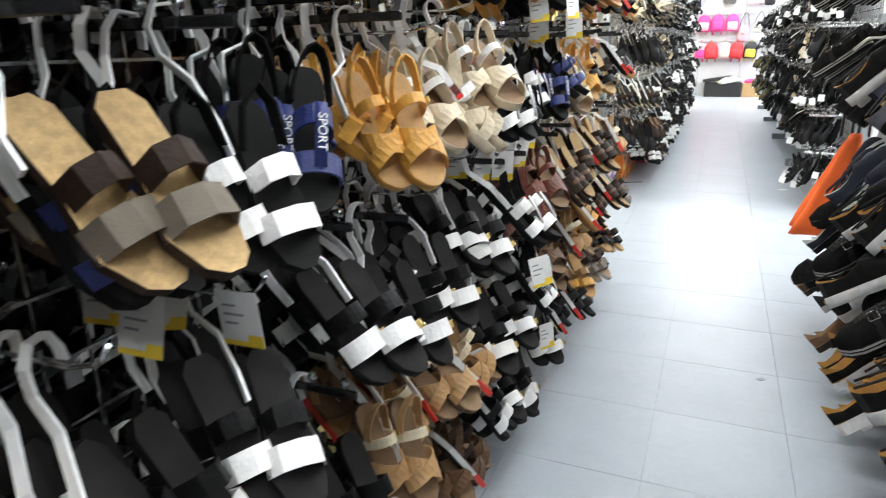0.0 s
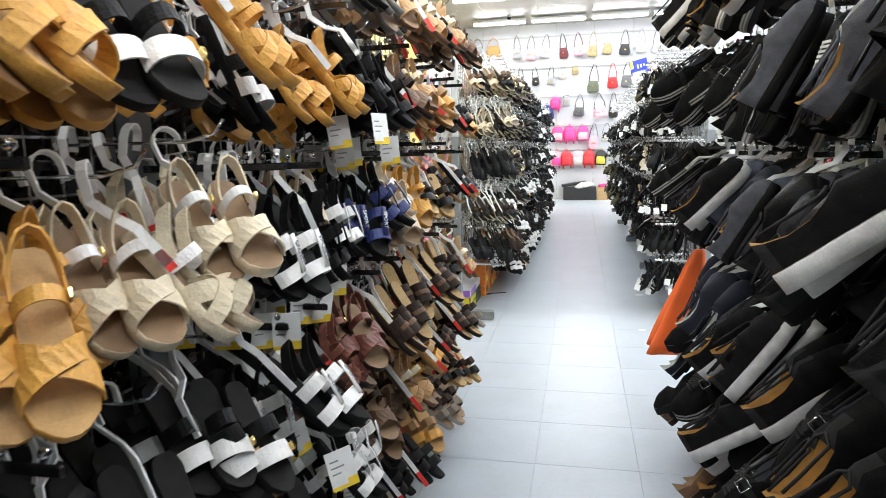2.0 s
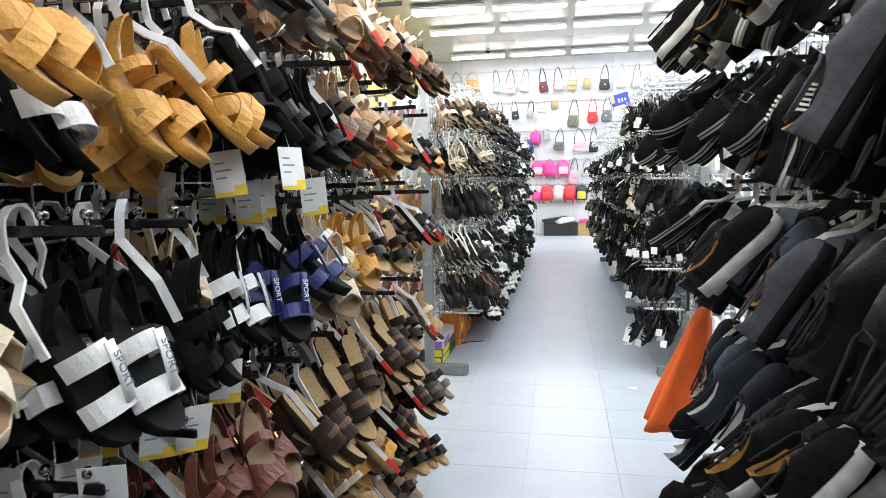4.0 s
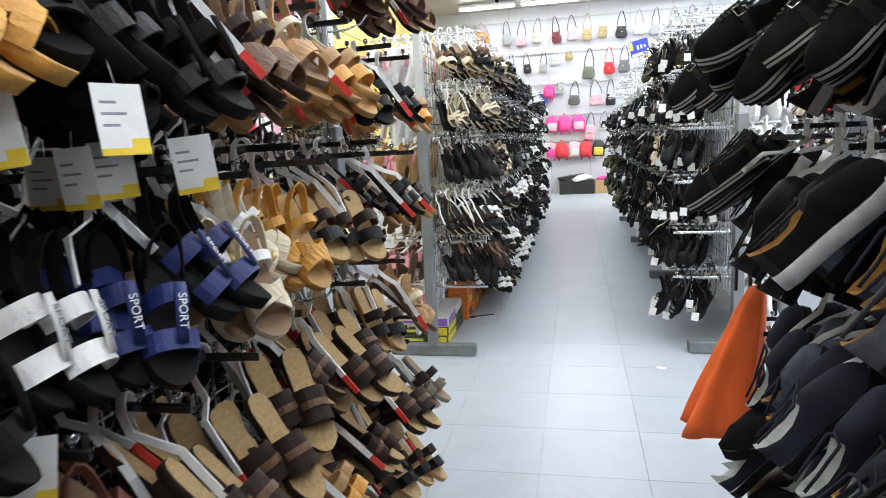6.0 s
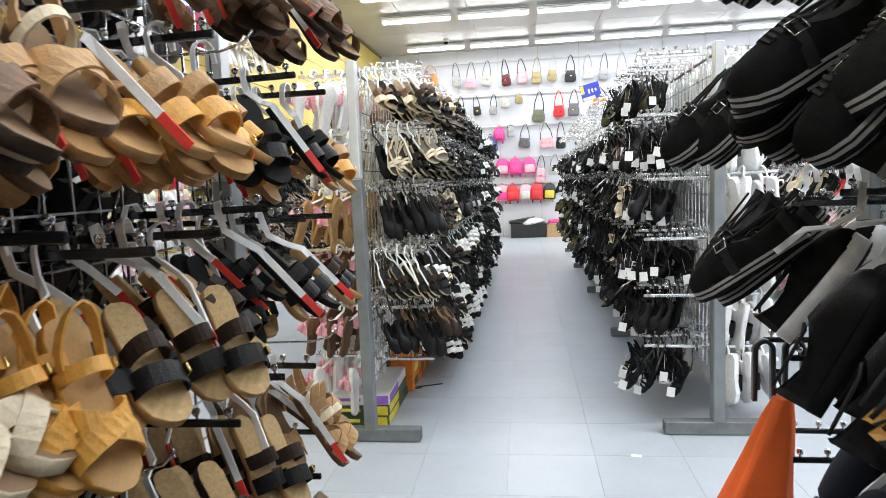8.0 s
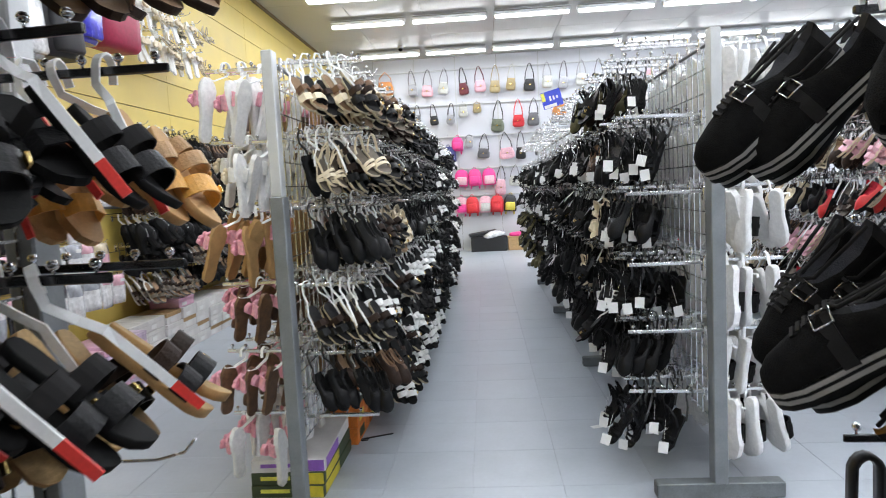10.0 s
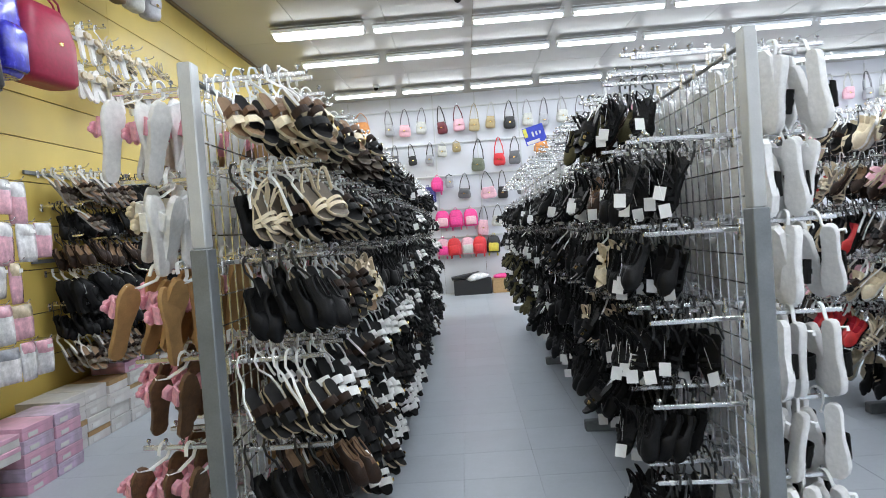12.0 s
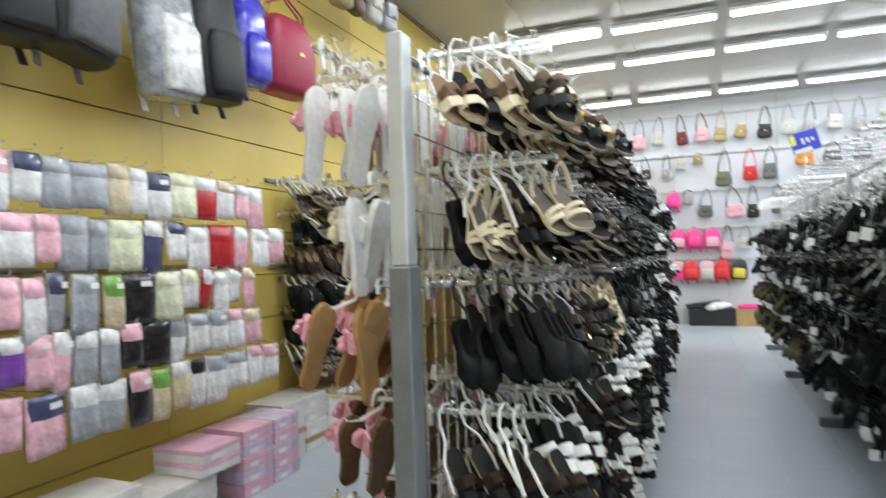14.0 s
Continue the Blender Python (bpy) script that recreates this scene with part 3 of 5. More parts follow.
W = "hanger_white"
P = {
    "tan_cross": Pair("sandal_pair", "tan leather strappy sandals on a white hanger with red tab", "sandals", "cross", "brown_footbed", "brown_leather", "tan_leather", "cream_leather", W, "red_tab", hlen=0.27),
    "mustard": Pair("sandal_pair", "mustard leather sandals with broad straps on a plastic hanger", "sandals", "cross", "tan_rubber", "mustard_leather", "mustard_leather", "mustard_leather", W, None, L=0.26, th=0.026),
    "mustard_red": Pair("sandal_pair", "mustard leather sandals on a long hanger with red tab", "sandals", "two", "tan_rubber", "tan_rubber", "mustard_leather", "tan_leather", W, "red_tab", hlen=0.28),
    "black_card": Pair("sandal_pair", "black sandals with a white price card below", "sandals", "sport", "black_rubber", "black_rubber", "black_leather", "black_canvas", W, None, L=0.27, th=0.028, card="price"),
    "black_sport": Pair("sandal_pair", "black sport sandals with padded straps on a hanger", "sandals", "sport", "black_rubber", "black_rubber", "black_canvas", "charcoal_suede", W, None, L=0.27, th=0.028),
    # Two dark pairs on black hangers, added only to darken the near rack's inside.
    "dark_fill_black": Pair("sandal_pair", "black sport sandals on a black hanger", "sandals", "sport", "black_rubber", "black_rubber", "black_canvas", "black_canvas", "hanger_black", None, L=0.27, th=0.028),
    "dark_fill_brown": Pair("sandal_pair", "dark brown sandals on a black hanger", "sandals", "cross", "dark_brown_leather", "dark_brown_leather", "dark_brown_leather", "brown_leather", "hanger_black", None, L=0.27, th=0.024),
    "white_black": Pair("sandal_pair", "black sandals with broad white straps on a hanger", "sandals", "sport", "black_rubber", "black_rubber", "white_leather", "white_leather", W, None, L=0.26, th=0.026, card="price", text="SPORT"),
    "blue": Pair("sandal_pair", "blue and black sport sandals on a hanger", "sandals", "sport", "black_rubber", "black_rubber", "blue_leather", "blue_leather", W, None, L=0.27, th=0.028, text="SPORT"),
    "cream": Pair("sandal_pair", "cream leather sandals with looped straps on a hanger", "sandals", "cross", "brown_footbed", "cream_leather", "cream_leather", "white_leather", W, "red_tab", th=0.026),
    "brown_slide": Pair("slide_pair", "brown leather slides with cork footbeds on a white hanger", "slides", "slide", "cork_footbed", "dark_brown_leather", "dark_brown_leather", "brown_leather", W, "red_tab", L=0.27, th=0.022, hlen=0.25),
    "brown_cross": Pair("sandal_pair", "brown leather sandals with crossed straps on a hanger", "sandals", "cross", "brown_footbed", "dark_brown_leather", "brown_leather", "dark_brown_leather", W, "red_tab", hlen=0.26),
    "taupe": Pair("sandal_pair", "grey brown sandals with brown footbeds on a hanger", "sandals", "two", "brown_footbed", "grey_midsole", "grey_taupe", "dark_brown_leather", W, None, L=0.26),
    "red_brown": Pair("sandal_pair", "reddish brown leather sandals on a clear hanger", "sandals", "cross", "brown_footbed", "dark_brown_leather", "red_brown_leather", "red_brown_leather", "hanger_clear", "red_tab"),
    "black_thin": Pair("sandal_pair", "black leather sandals on a white hanger with red tab", "sandals", "two", "black_rubber", "black_rubber", "black_leather", "charcoal_suede", W, "red_tab", L=0.24, th=0.016, hlen=0.27),
    "tan_slide": Pair("slide_pair", "tan slides with dark edges on a white hanger", "slides", "two", "cork_footbed", "dark_brown_leather", "grey_taupe", "dark_brown_leather", W, None, L=0.25, th=0.020, hlen=0.15),
    "zebra": Pair("sandal_pair", "black and white strapped sandals on a hanger", "sandals", "two", "charcoal_suede", "black_rubber", "white_leather", "black_leather", W, None, L=0.26),
    "gold": Pair("sandal_pair", "dark brown sandals with gold buckles on a hanger", "sandals", "two", "brown_footbed", "dark_brown_leather", "dark_brown_leather", "gold_trim", "hanger_clear", None),
    "slip_black": Pair("shoe_pair", "black canvas slip-on shoes with white soles, tan inside", "shoes", "shoe", "yellow_insole", "white_midsole", "black_canvas", "charcoal_suede", W, None, L=0.29, th=0.038, tilt=32, high=1.12, toe_up=True, k=0.92, hlen=0.20, gap=0.05),
    "lace_black": Pair("shoe_pair", "black lace-up shoes with grey soles on a hanger", "shoes", "shoe", "charcoal_suede", "grey_midsole", "black_leather", "black_leather", W, None, L=0.29, th=0.030, mid="white_midsole", tilt=22, high=1.12, toe_up=True, k=0.92, lace="white_midsole", hlen=0.18, gap=0.05),
    "all_black": Pair("shoe_pair", "plain black closed shoes with black soles on a hanger", "shoes", "shoe", "black_canvas", "black_rubber", "black_leather", "charcoal_suede", W, None, L=0.29, th=0.028, tilt=20, high=1.12, toe_up=True, k=0.92, hlen=0.20, gap=0.05),
    "toe_black": Pair("shoe_pair", "black trainers with grey sole stripes, toes hanging down", "shoes", "shoe", "grey_canvas", "black_rubber", "black_canvas", "charcoal_suede", W, None, L=0.29, th=0.030, tilt=46, high=1.12, toe_up=False, k=0.94, mid="grey_midsole", lace="charcoal_suede", hlen=0.16, gap=0.05, buckle=True),
    "canvas_grey": Pair("shoe_pair", "grey canvas slip-on shoes with dark soles on a hanger", "shoes", "shoe", "yellow_insole", "black_rubber", "grey_canvas", "grey_canvas", W, None, L=0.28, th=0.024, tilt=20, high=1.12, toe_up=True, k=0.92, hlen=0.20, gap=0.05),
    "canvas_blue": Pair("shoe_pair", "blue grey canvas slip-on shoes on a white hanger", "shoes", "shoe", "yellow_insole", "black_rubber", "blue_grey_canvas", "navy_canvas", W, None, L=0.28, th=0.024, tilt=20, high=1.12, toe_up=True, k=0.92, hlen=0.20, gap=0.05),
    "navy": Pair("shoe_pair", "navy canvas shoes with pale insoles on a hanger", "shoes", "shoe", "pale_insole", "black_rubber", "navy_canvas", "navy_canvas", W, None, L=0.28, th=0.026, tilt=22, high=1.12, toe_up=True, k=0.92, hlen=0.18, gap=0.05),
    "brown_shoe": Pair("shoe_pair", "brown leather boat shoes with pale seams on a hanger", "shoes", "shoe", "brown_footbed", "dark_brown_leather", "brown_leather", "tan_leather", W, None, L=0.28, th=0.024, tilt=28, high=1.12, toe_up=True, k=0.92, lace="grey_midsole", hlen=0.18, gap=0.05),
    "black_cork": Pair("sandal_pair", "black strapped sandals with tan footbeds, red hanger tab", "sandals", "two", "cork_footbed", "tan_rubber", "black_leather", "dark_brown_leather", W, "red_tab", hlen=0.26),
    "flat_sole": Pair("flat_sandal_pair", "black strapped flat sandals with beige soles on a hanger", "flat sandals", "two", "charcoal_suede", "pale_sole", "black_leather", "dark_brown_leather", W, None, L=0.23, th=0.014, tilt=30, gap=0.036, hlen=0.19),
    "flat_flower": Pair("flat_sandal_pair", "cream flat sandals with broad flower-like straps, on a hanger", "flat sandals", "cross", "cream_leather", "grey_taupe", "cream_leather", "cream_leather", "hanger_black", None, L=0.22, th=0.012, tilt=16, gap=0.040, hlen=0.12),
    "flat_black": Pair("flat_shoe_pair", "small black flat shoes on a black hanger", "flat shoes", "shoe", "black_canvas", "black_rubber", "black_leather", "black_leather", "hanger_black", None, L=0.22, th=0.012, tilt=14, toe_up=False, high=0.75, gap=0.036, hlen=0.12),
    "flat_open": Pair("flat_sandal_pair", "small black open flat sandals on a white hanger", "flat sandals", "two", "black_leather", "black_rubber", "black_leather", "charcoal_suede", W, None, L=0.22, th=0.012, tilt=26, gap=0.036, hlen=0.13),
    "flat_card": Pair("flat_shoe_pair", "small black flat shoes with a white price card", "flat shoes", "thin", "black_leather", "black_rubber", "black_leather", "black_leather", "hanger_black", None, L=0.22, th=0.012, tilt=14, gap=0.036, hlen=0.12, card="plain"),
    "flat_taupe": Pair("flat_sandal_pair", "grey brown flat sandals on a long white hanger", "flat sandals", "two", "grey_taupe", "dark_brown_leather", "dark_brown_leather", "black_leather", W, None, L=0.22, th=0.014, tilt=24, gap=0.036, hlen=0.20),
    "flat_cream": Pair("flat_sandal_pair", "cream strapped flat sandals with pale soles on a hanger", "flat sandals", "thin", "grey_taupe", "cream_leather", "cream_leather", "cream_leather", W, None, L=0.22, th=0.014, tilt=26, gap=0.036, hlen=0.16),
    "flat_white": Pair("flat_sandal_pair", "black flat sandals with white straps on a hanger", "flat sandals", "two", "black_rubber", "black_rubber", "white_leather", "white_leather", W, None, L=0.23, th=0.018, tilt=26, gap=0.036, hlen=0.14),
    "flat_tan": Pair("flat_sandal_pair", "cream and brown flat sandals on a white hanger", "flat sandals", "two", "brown_footbed", "pale_sole", "cream_leather", "brown_leather", W, None, L=0.23, th=0.014, tilt=28, gap=0.036, hlen=0.18),
    "flat_brown": Pair("flat_shoe_pair", "dark brown flat shoes on a black hanger", "flat shoes", "shoe", "brown_footbed", "dark_brown_leather", "dark_brown_leather", "brown_leather", "hanger_black", None, L=0.22, th=0.012, tilt=24, high=0.75, gap=0.036, hlen=0.13),
    "flat_olive": Pair("flat_shoe_pair", "olive patterned flat shoes on a black hanger", "flat shoes", "shoe", "olive_fabric", "black_rubber", "olive_fabric", "black_canvas", "hanger_black", None, L=0.22, th=0.012, tilt=24, high=0.75, gap=0.036, hlen=0.13),
    "plush_pink": Pair("slipper_pair", "white house slippers with pink plush bows on a hanger", "slippers", "plush", "white_plush", "white_plush", "pink_plush", "pink_plush", W, None, L=0.28, th=0.022, tilt=8, toe_up=True, gap=0.050, hlen=0.07, drop=0.03, k=1.0),
    "plush_white": Pair("slipper_pair", "white house slippers with cream plush bands on a hanger", "slippers", "plush", "white_plush", "white_plush", "white_plush", "cream_leather", W, None, L=0.28, th=0.022, tilt=8, toe_up=True, gap=0.050, hlen=0.07, drop=0.03, k=1.0),
    "plush_tan": Pair("slipper_pair", "pink plush slippers with tan rubber soles on a hanger", "slippers", "plush", "tan_rubber", "tan_rubber", "pink_plush", "pink_plush", W, None, L=0.28, th=0.020, tilt=10, toe_up=True, gap=0.050, hlen=0.07, drop=0.03, k=1.0),
    "plush_brown": Pair("slipper_pair", "pink plush slippers with dark brown soles on a hanger", "slippers", "plush", "brown_footbed", "brown_leather", "pink_plush", "pink_plush", W, None, L=0.24, th=0.016, tilt=10, toe_up=True, gap=0.048, hlen=0.07, drop=0.03, k=1.0),
    "plush_olive": Pair("slipper_pair", "olive plush slippers on a white hanger", "slippers", "plush", "olive_fabric", "olive_fabric", "olive_fabric", "olive_fabric", W, None, L=0.25, th=0.020, tilt=10, toe_up=True, gap=0.048, hlen=0.07, drop=0.03, k=1.0),
    "plush_red": Pair("slipper_pair", "white house slippers with red plush bands on a hanger", "slippers", "plush", "white_plush", "white_plush", "red_plush", "red_plush", W, None, L=0.25, th=0.022, tilt=8, toe_up=True, gap=0.050, hlen=0.07, drop=0.03, k=1.0),
    "white_sole": Pair("slipper_pair", "dark house slippers showing thick white soles", "slippers", "slide", "black_canvas", "white_plush", "black_canvas", "black_canvas", W, None, L=0.275, th=0.034, tilt=6, gap=0.050, hlen=0.07, drop=0.03, k=1.0),
    "canvas_cream": Pair("shoe_pair", "cream canvas shoes with white soles on a hanger", "shoes", "shoe", "cream_leather", "white_midsole", "cream_leather", "white_leather", W, None, L=0.24, th=0.018, tilt=26, gap=0.045, hlen=0.14),
    "red_shoe": Pair("shoe_pair", "red canvas shoes with dark soles on a hanger", "shoes", "shoe", "red_plush", "black_rubber", "red_rubber", "red_rubber", W, None, L=0.24, th=0.018, tilt=26, gap=0.045, hlen=0.14),
    "pink_sandal": Pair("sandal_pair", "pink strapped sandals on a white hanger", "sandals", "two", "bag_pink", "cream_leather", "bag_pink", "bag_pink", W, None, L=0.24, th=0.016, tilt=26, gap=0.045, hlen=0.14),
}

# ---------------------------------------------------------------- structure
XW, XE, YS, YN, ZC = -2.55, 12.0, -1.6, 20.06, 4.35


def slab(name, c, d, m, label):
    return tagged(new(name, Geo().box(c, d, m).mesh(name)), label, name.split("_")[0], "", "structure")


floor = slab("floor", ((XW + XE) / 2, (YS + YN) / 2, -0.055), (XE - XW + 0.4, YN - YS + 0.4, 0.10), "grout", "glossy pale grey square floor tiles with thin joints")
wall_w = slab("wall_west", (XW - 0.10, (YS + YN) / 2, ZC / 2), (0.16, YN - YS, ZC), "groove_dark", "yellow panelled shop wall with dark horizontal grooves")
wall_n = slab("wall_north", ((XW + XE) / 2, YN + 0.10, ZC / 2), (XE - XW + 0.4, 0.16, ZC), "groove_dark", "white panelled back wall hung with bags")
slab("wall_east", (XE + 0.08, (YS + YN) / 2, ZC / 2), (0.16, YN - YS, ZC), "wall_white", "plain white shop wall")
slab("wall_south", ((XW + XE) / 2, YS - 0.08, ZC / 2), (XE - XW + 0.4, 0.16, ZC), "wall_white", "plain white shop wall")

# ceiling of large sheets with fine seams, one mesh
cg = Geo()
cg.box(((XW + XE) / 2, (YS + YN) / 2, ZC + 0.06), (XE - XW + 0.4, YN - YS + 0.4, 0.08), "trim_brown")
for i in range(13):
    for j in range(9):
        cg.bbox((XW + 0.6 + i * 1.2, YS + 1.22 + j * 2.44, ZC + 0.01), (1.194, 2.434, 0.02), "ceiling_paint", 0.003)
tagged(new("ceiling", cg.mesh("ceiling")), "pale painted ceiling of large sheets with fine seams", "ceiling", "", "structure")

# yellow boards of the west wall
z = 0.0
bi = 0
while z < ZC - 0.02:
    h = min(0.335, ZC - z)
    for y0, y1 in ((YS, 2.4), (2.4, 4.84), (4.84, 7.28), (7.28, 9.72), (9.72, 12.16), (12.16, 14.6), (14.6, 17.04), (17.04, YN)):
        part("wall_panel", Geo().bbox((XW - 0.01, (y0 + y1) / 2, z + h / 2), (0.02, y1 - y0 - 0.002, h - 0.008), "yellow_board", 0.002), wall_w)
    z += 0.335
# white panels of the north wall
for i in range(16):
    x0 = XW + i * 0.92
    for z0, z1 in ((0.0, 1.24), (1.24, 1.85), (1.85, 2.58), (2.58, 3.29), (3.29, 4.05), (4.05, ZC)):
        if x0 + 0.9 < XE + 0.3:
            part("wall_panel", Geo().bbox((x0 + 0.46, YN + 0.01, (z0 + z1) / 2), (0.914, 0.02, z1 - z0 - 0.004), "wall_white", 0.002), wall_n)
for zr in (1.24, 1.85, 2.58, 3.29, 4.05):
    part("display_rail", Geo().bbox(((XW + XE) / 2, YN - 0.030, zr), (XE - XW - 0.1, 0.03, 0.03), "post_light", 0.004), wall_n, "long pale metal hanging rail")
for i in range(15):
    part("standard", Geo().bbox((XW + 0.92 * (i + 1), YN - 0.007, ZC / 2 + 0.35), (0.028, 0.014, 3.5), "post_light", 0.003), wall_n, "slotted white wall standard")
tagged(new("trim", Geo().bbox((XW + 0.02, (YS + YN) / 2, ZC - 0.02), (0.04, YN - YS, 0.04), "trim_brown", 0.004).mesh("trim")), "brown strip where yellow wall meets ceiling", "trim", "", "structure")

# ---------------------------------------------------------------- lamps
bat = Geo().bbox((0, 0, 0.045), (1.27, 0.085, 0.05), "lamp_white", 0.006)
bat.loft([[(-0.63, -0.14, 0.062), (0.63, -0.14, 0.062), (0.63, -0.145, 0.066), (-0.63, -0.145, 0.066)], [(-0.63, -0.045, 0.092), (0.63, -0.045, 0.092), (0.63, -0.045, 0.096), (-0.63, -0.045, 0.096)]], "lamp_white")
bat.loft([[(-0.63, 0.14, 0.062), (0.63, 0.14, 0.062), (0.63, 0.145, 0.066), (-0.63, 0.145, 0.066)], [(-0.63, 0.045, 0.092), (0.63, 0.045, 0.092), (0.63, 0.045, 0.096), (-0.63, 0.045, 0.096)]], "lamp_white")
tube = Geo().tube([(-0.60, 0, 0), (0.60, 0, 0)], 0.034, "lamp_tube", 12)
cap = Geo().bbox((0, 0, 0.008), (0.03, 0.05, 0.06), "lamp_white", 0.005)
b_me, t_me, c_me = bat.mesh("batten"), tube.mesh("tube"), cap.mesh("end_cap")
for ly in LAMP_ROWS:
    for i in range(10):
        la = thing("ceiling_lamp", "white fluorescent batten with a lit tube on the ceiling", "ceiling lamp", "rows of ceiling lamps", pose(-1.09 + 1.38 * i, ly, LAMP_Z))
        part("batten", b_me, la)
        part("tube", t_me, la, "glowing white fluorescent tube")
        if ly == 15.0 and i == 0:
            part("batten", b_me, la, "", pose(0, -0.16, 0))
            for dy in (-0.08, -0.16):
                part("tube", t_me, la, "glowing white fluorescent tube", pose(0, dy, 0))
        for sx in (-1, 1):
            part("end_cap", c_me, la, "", pose(sx * 0.615, 0, 0))

# ---------------------------------------------------------------- racks
LEVELS = [1.97, 1.66, 1.34, 1.02, 0.70, 0.42]
LEVELS_L1 = [1.95, 1.63, 1.29, 0.95, 0.68, 0.42]
LEVELS_R1 = [1.99, 1.66, 1.28, 0.92, 0.66, 0.44]
arm_g = Geo().bbox((0.165, 0, 0), (0.33, 0.008, 0.015), "chrome_dark_reflection", 0.002)
for k in range(5):
    arm_g.tube([(0.06 + 0.062 * k, 0, 0.006), (0.06 + 0.062 * k, 0, 0.018)], 0.0028, "chrome", 4)
    arm_g.ball((0.06 + 0.062 * k, 0, 0.021), 0.0085, "chrome", 8, 5)
arm_g.bbox((-0.004, 0, -0.01), (0.012, 0.024, 0.06), "chrome_dark_reflection", 0.002)
wire_g = Geo().tube([(0, 0, 0), (0.25, 0, 0.0), (0.30, 0, 0.012), (0.32, 0, 0.035)], 0.0032, "wire_chrome", 5)
wire_g.bbox((-0.003, 0, -0.01), (0.008, 0.03, 0.05), "wire_chrome", 0.002)
thick_g = Geo().bbox((0.165, 0, 0), (0.33, 0.012, 0.017), "chrome_lit", 0.003)
for k in range(5):
    thick_g.tube([(0.06 + 0.062 * k, 0, 0.008), (0.06 + 0.062 * k, 0, 0.022)], 0.0028, "chrome", 4)
    thick_g.ball((0.06 + 0.062 * k, 0, 0.025), 0.0085, "chrome", 8, 5)
thick_g.bbox((-0.004, 0, -0.01), (0.012, 0.026, 0.06), "chrome_lit", 0.002)
arm_me, wire_me, thick_me = arm_g.mesh("arm"), wire_g.mesh("arm"), thick_g.mesh("arm")


def grid_panel(y0, y1):
    g = Geo()
    n = max(2, int((y1 - y0) / 0.075))
    for i in range(n + 1):
        y = y0 + (y1 - y0) * i / n
        g.box((0, y, 1.14), (0.005, 0.005, 1.66), "wire_chrome")
    for j in range(17):
        g.box((0.006, (y0 + y1) / 2, 0.32 + 0.1025 * j), (0.005, y1 - y0, 0.005), "wire_chrome")
    return g


def post(lower=1.405, top=2.0):
    g1 = Geo().bbox((0, 0, (0.07 + lower) / 2), (0.058, 0.075, lower - 0.07), "post_dark", 0.004)
    g2 = Geo().bbox((0, 0, (lower + top) / 2), (0.046, 0.062, top - lower), "post_light", 0.004)
    g3 = Geo().bbox((0, 0, 0.0385), (0.54, 0.065, 0.069), "foot_paint", 0.004)
    for sx in (-1, 1):
        g3.bbox((sx * 0.266, 0, 0.0385), (0.012, 0.058, 0.058), "end_cap", 0.003)
        g3.tube([(sx * 0.24, 0, 0.006), (sx * 0.24, 0, 0.0005)], 0.012, "end_cap", 6)
    return g1.mesh("post_sleeve"), g2.mesh("post"), g3.mesh("foot")


POST = post()


def rack(x, posts, label):
    r = thing("shoe_rack", label, "shoe rack", "shoe racks", pose(x, posts[0], 0))
    for i, y in enumerate(posts):
        for nm, me in zip(("post_sleeve", "post", "foot"), POST):
            part(nm, me, r, "", pose(0, y - posts[0], 0))
        if i:
            part("grid_panel", grid_panel(posts[i - 1] - posts[0] + 0.04, y - posts[0] - 0.04), r, "chrome wire grid panel")["kind"] = "stuff"
    part("top_rail", Geo().bbox((0, (posts[-1] - posts[0]) / 2, 1.95), (0.012, posts[-1] - posts[0], 0.012), "end_cap", 0.003), r)
    return r


RNG = random.Random(7)


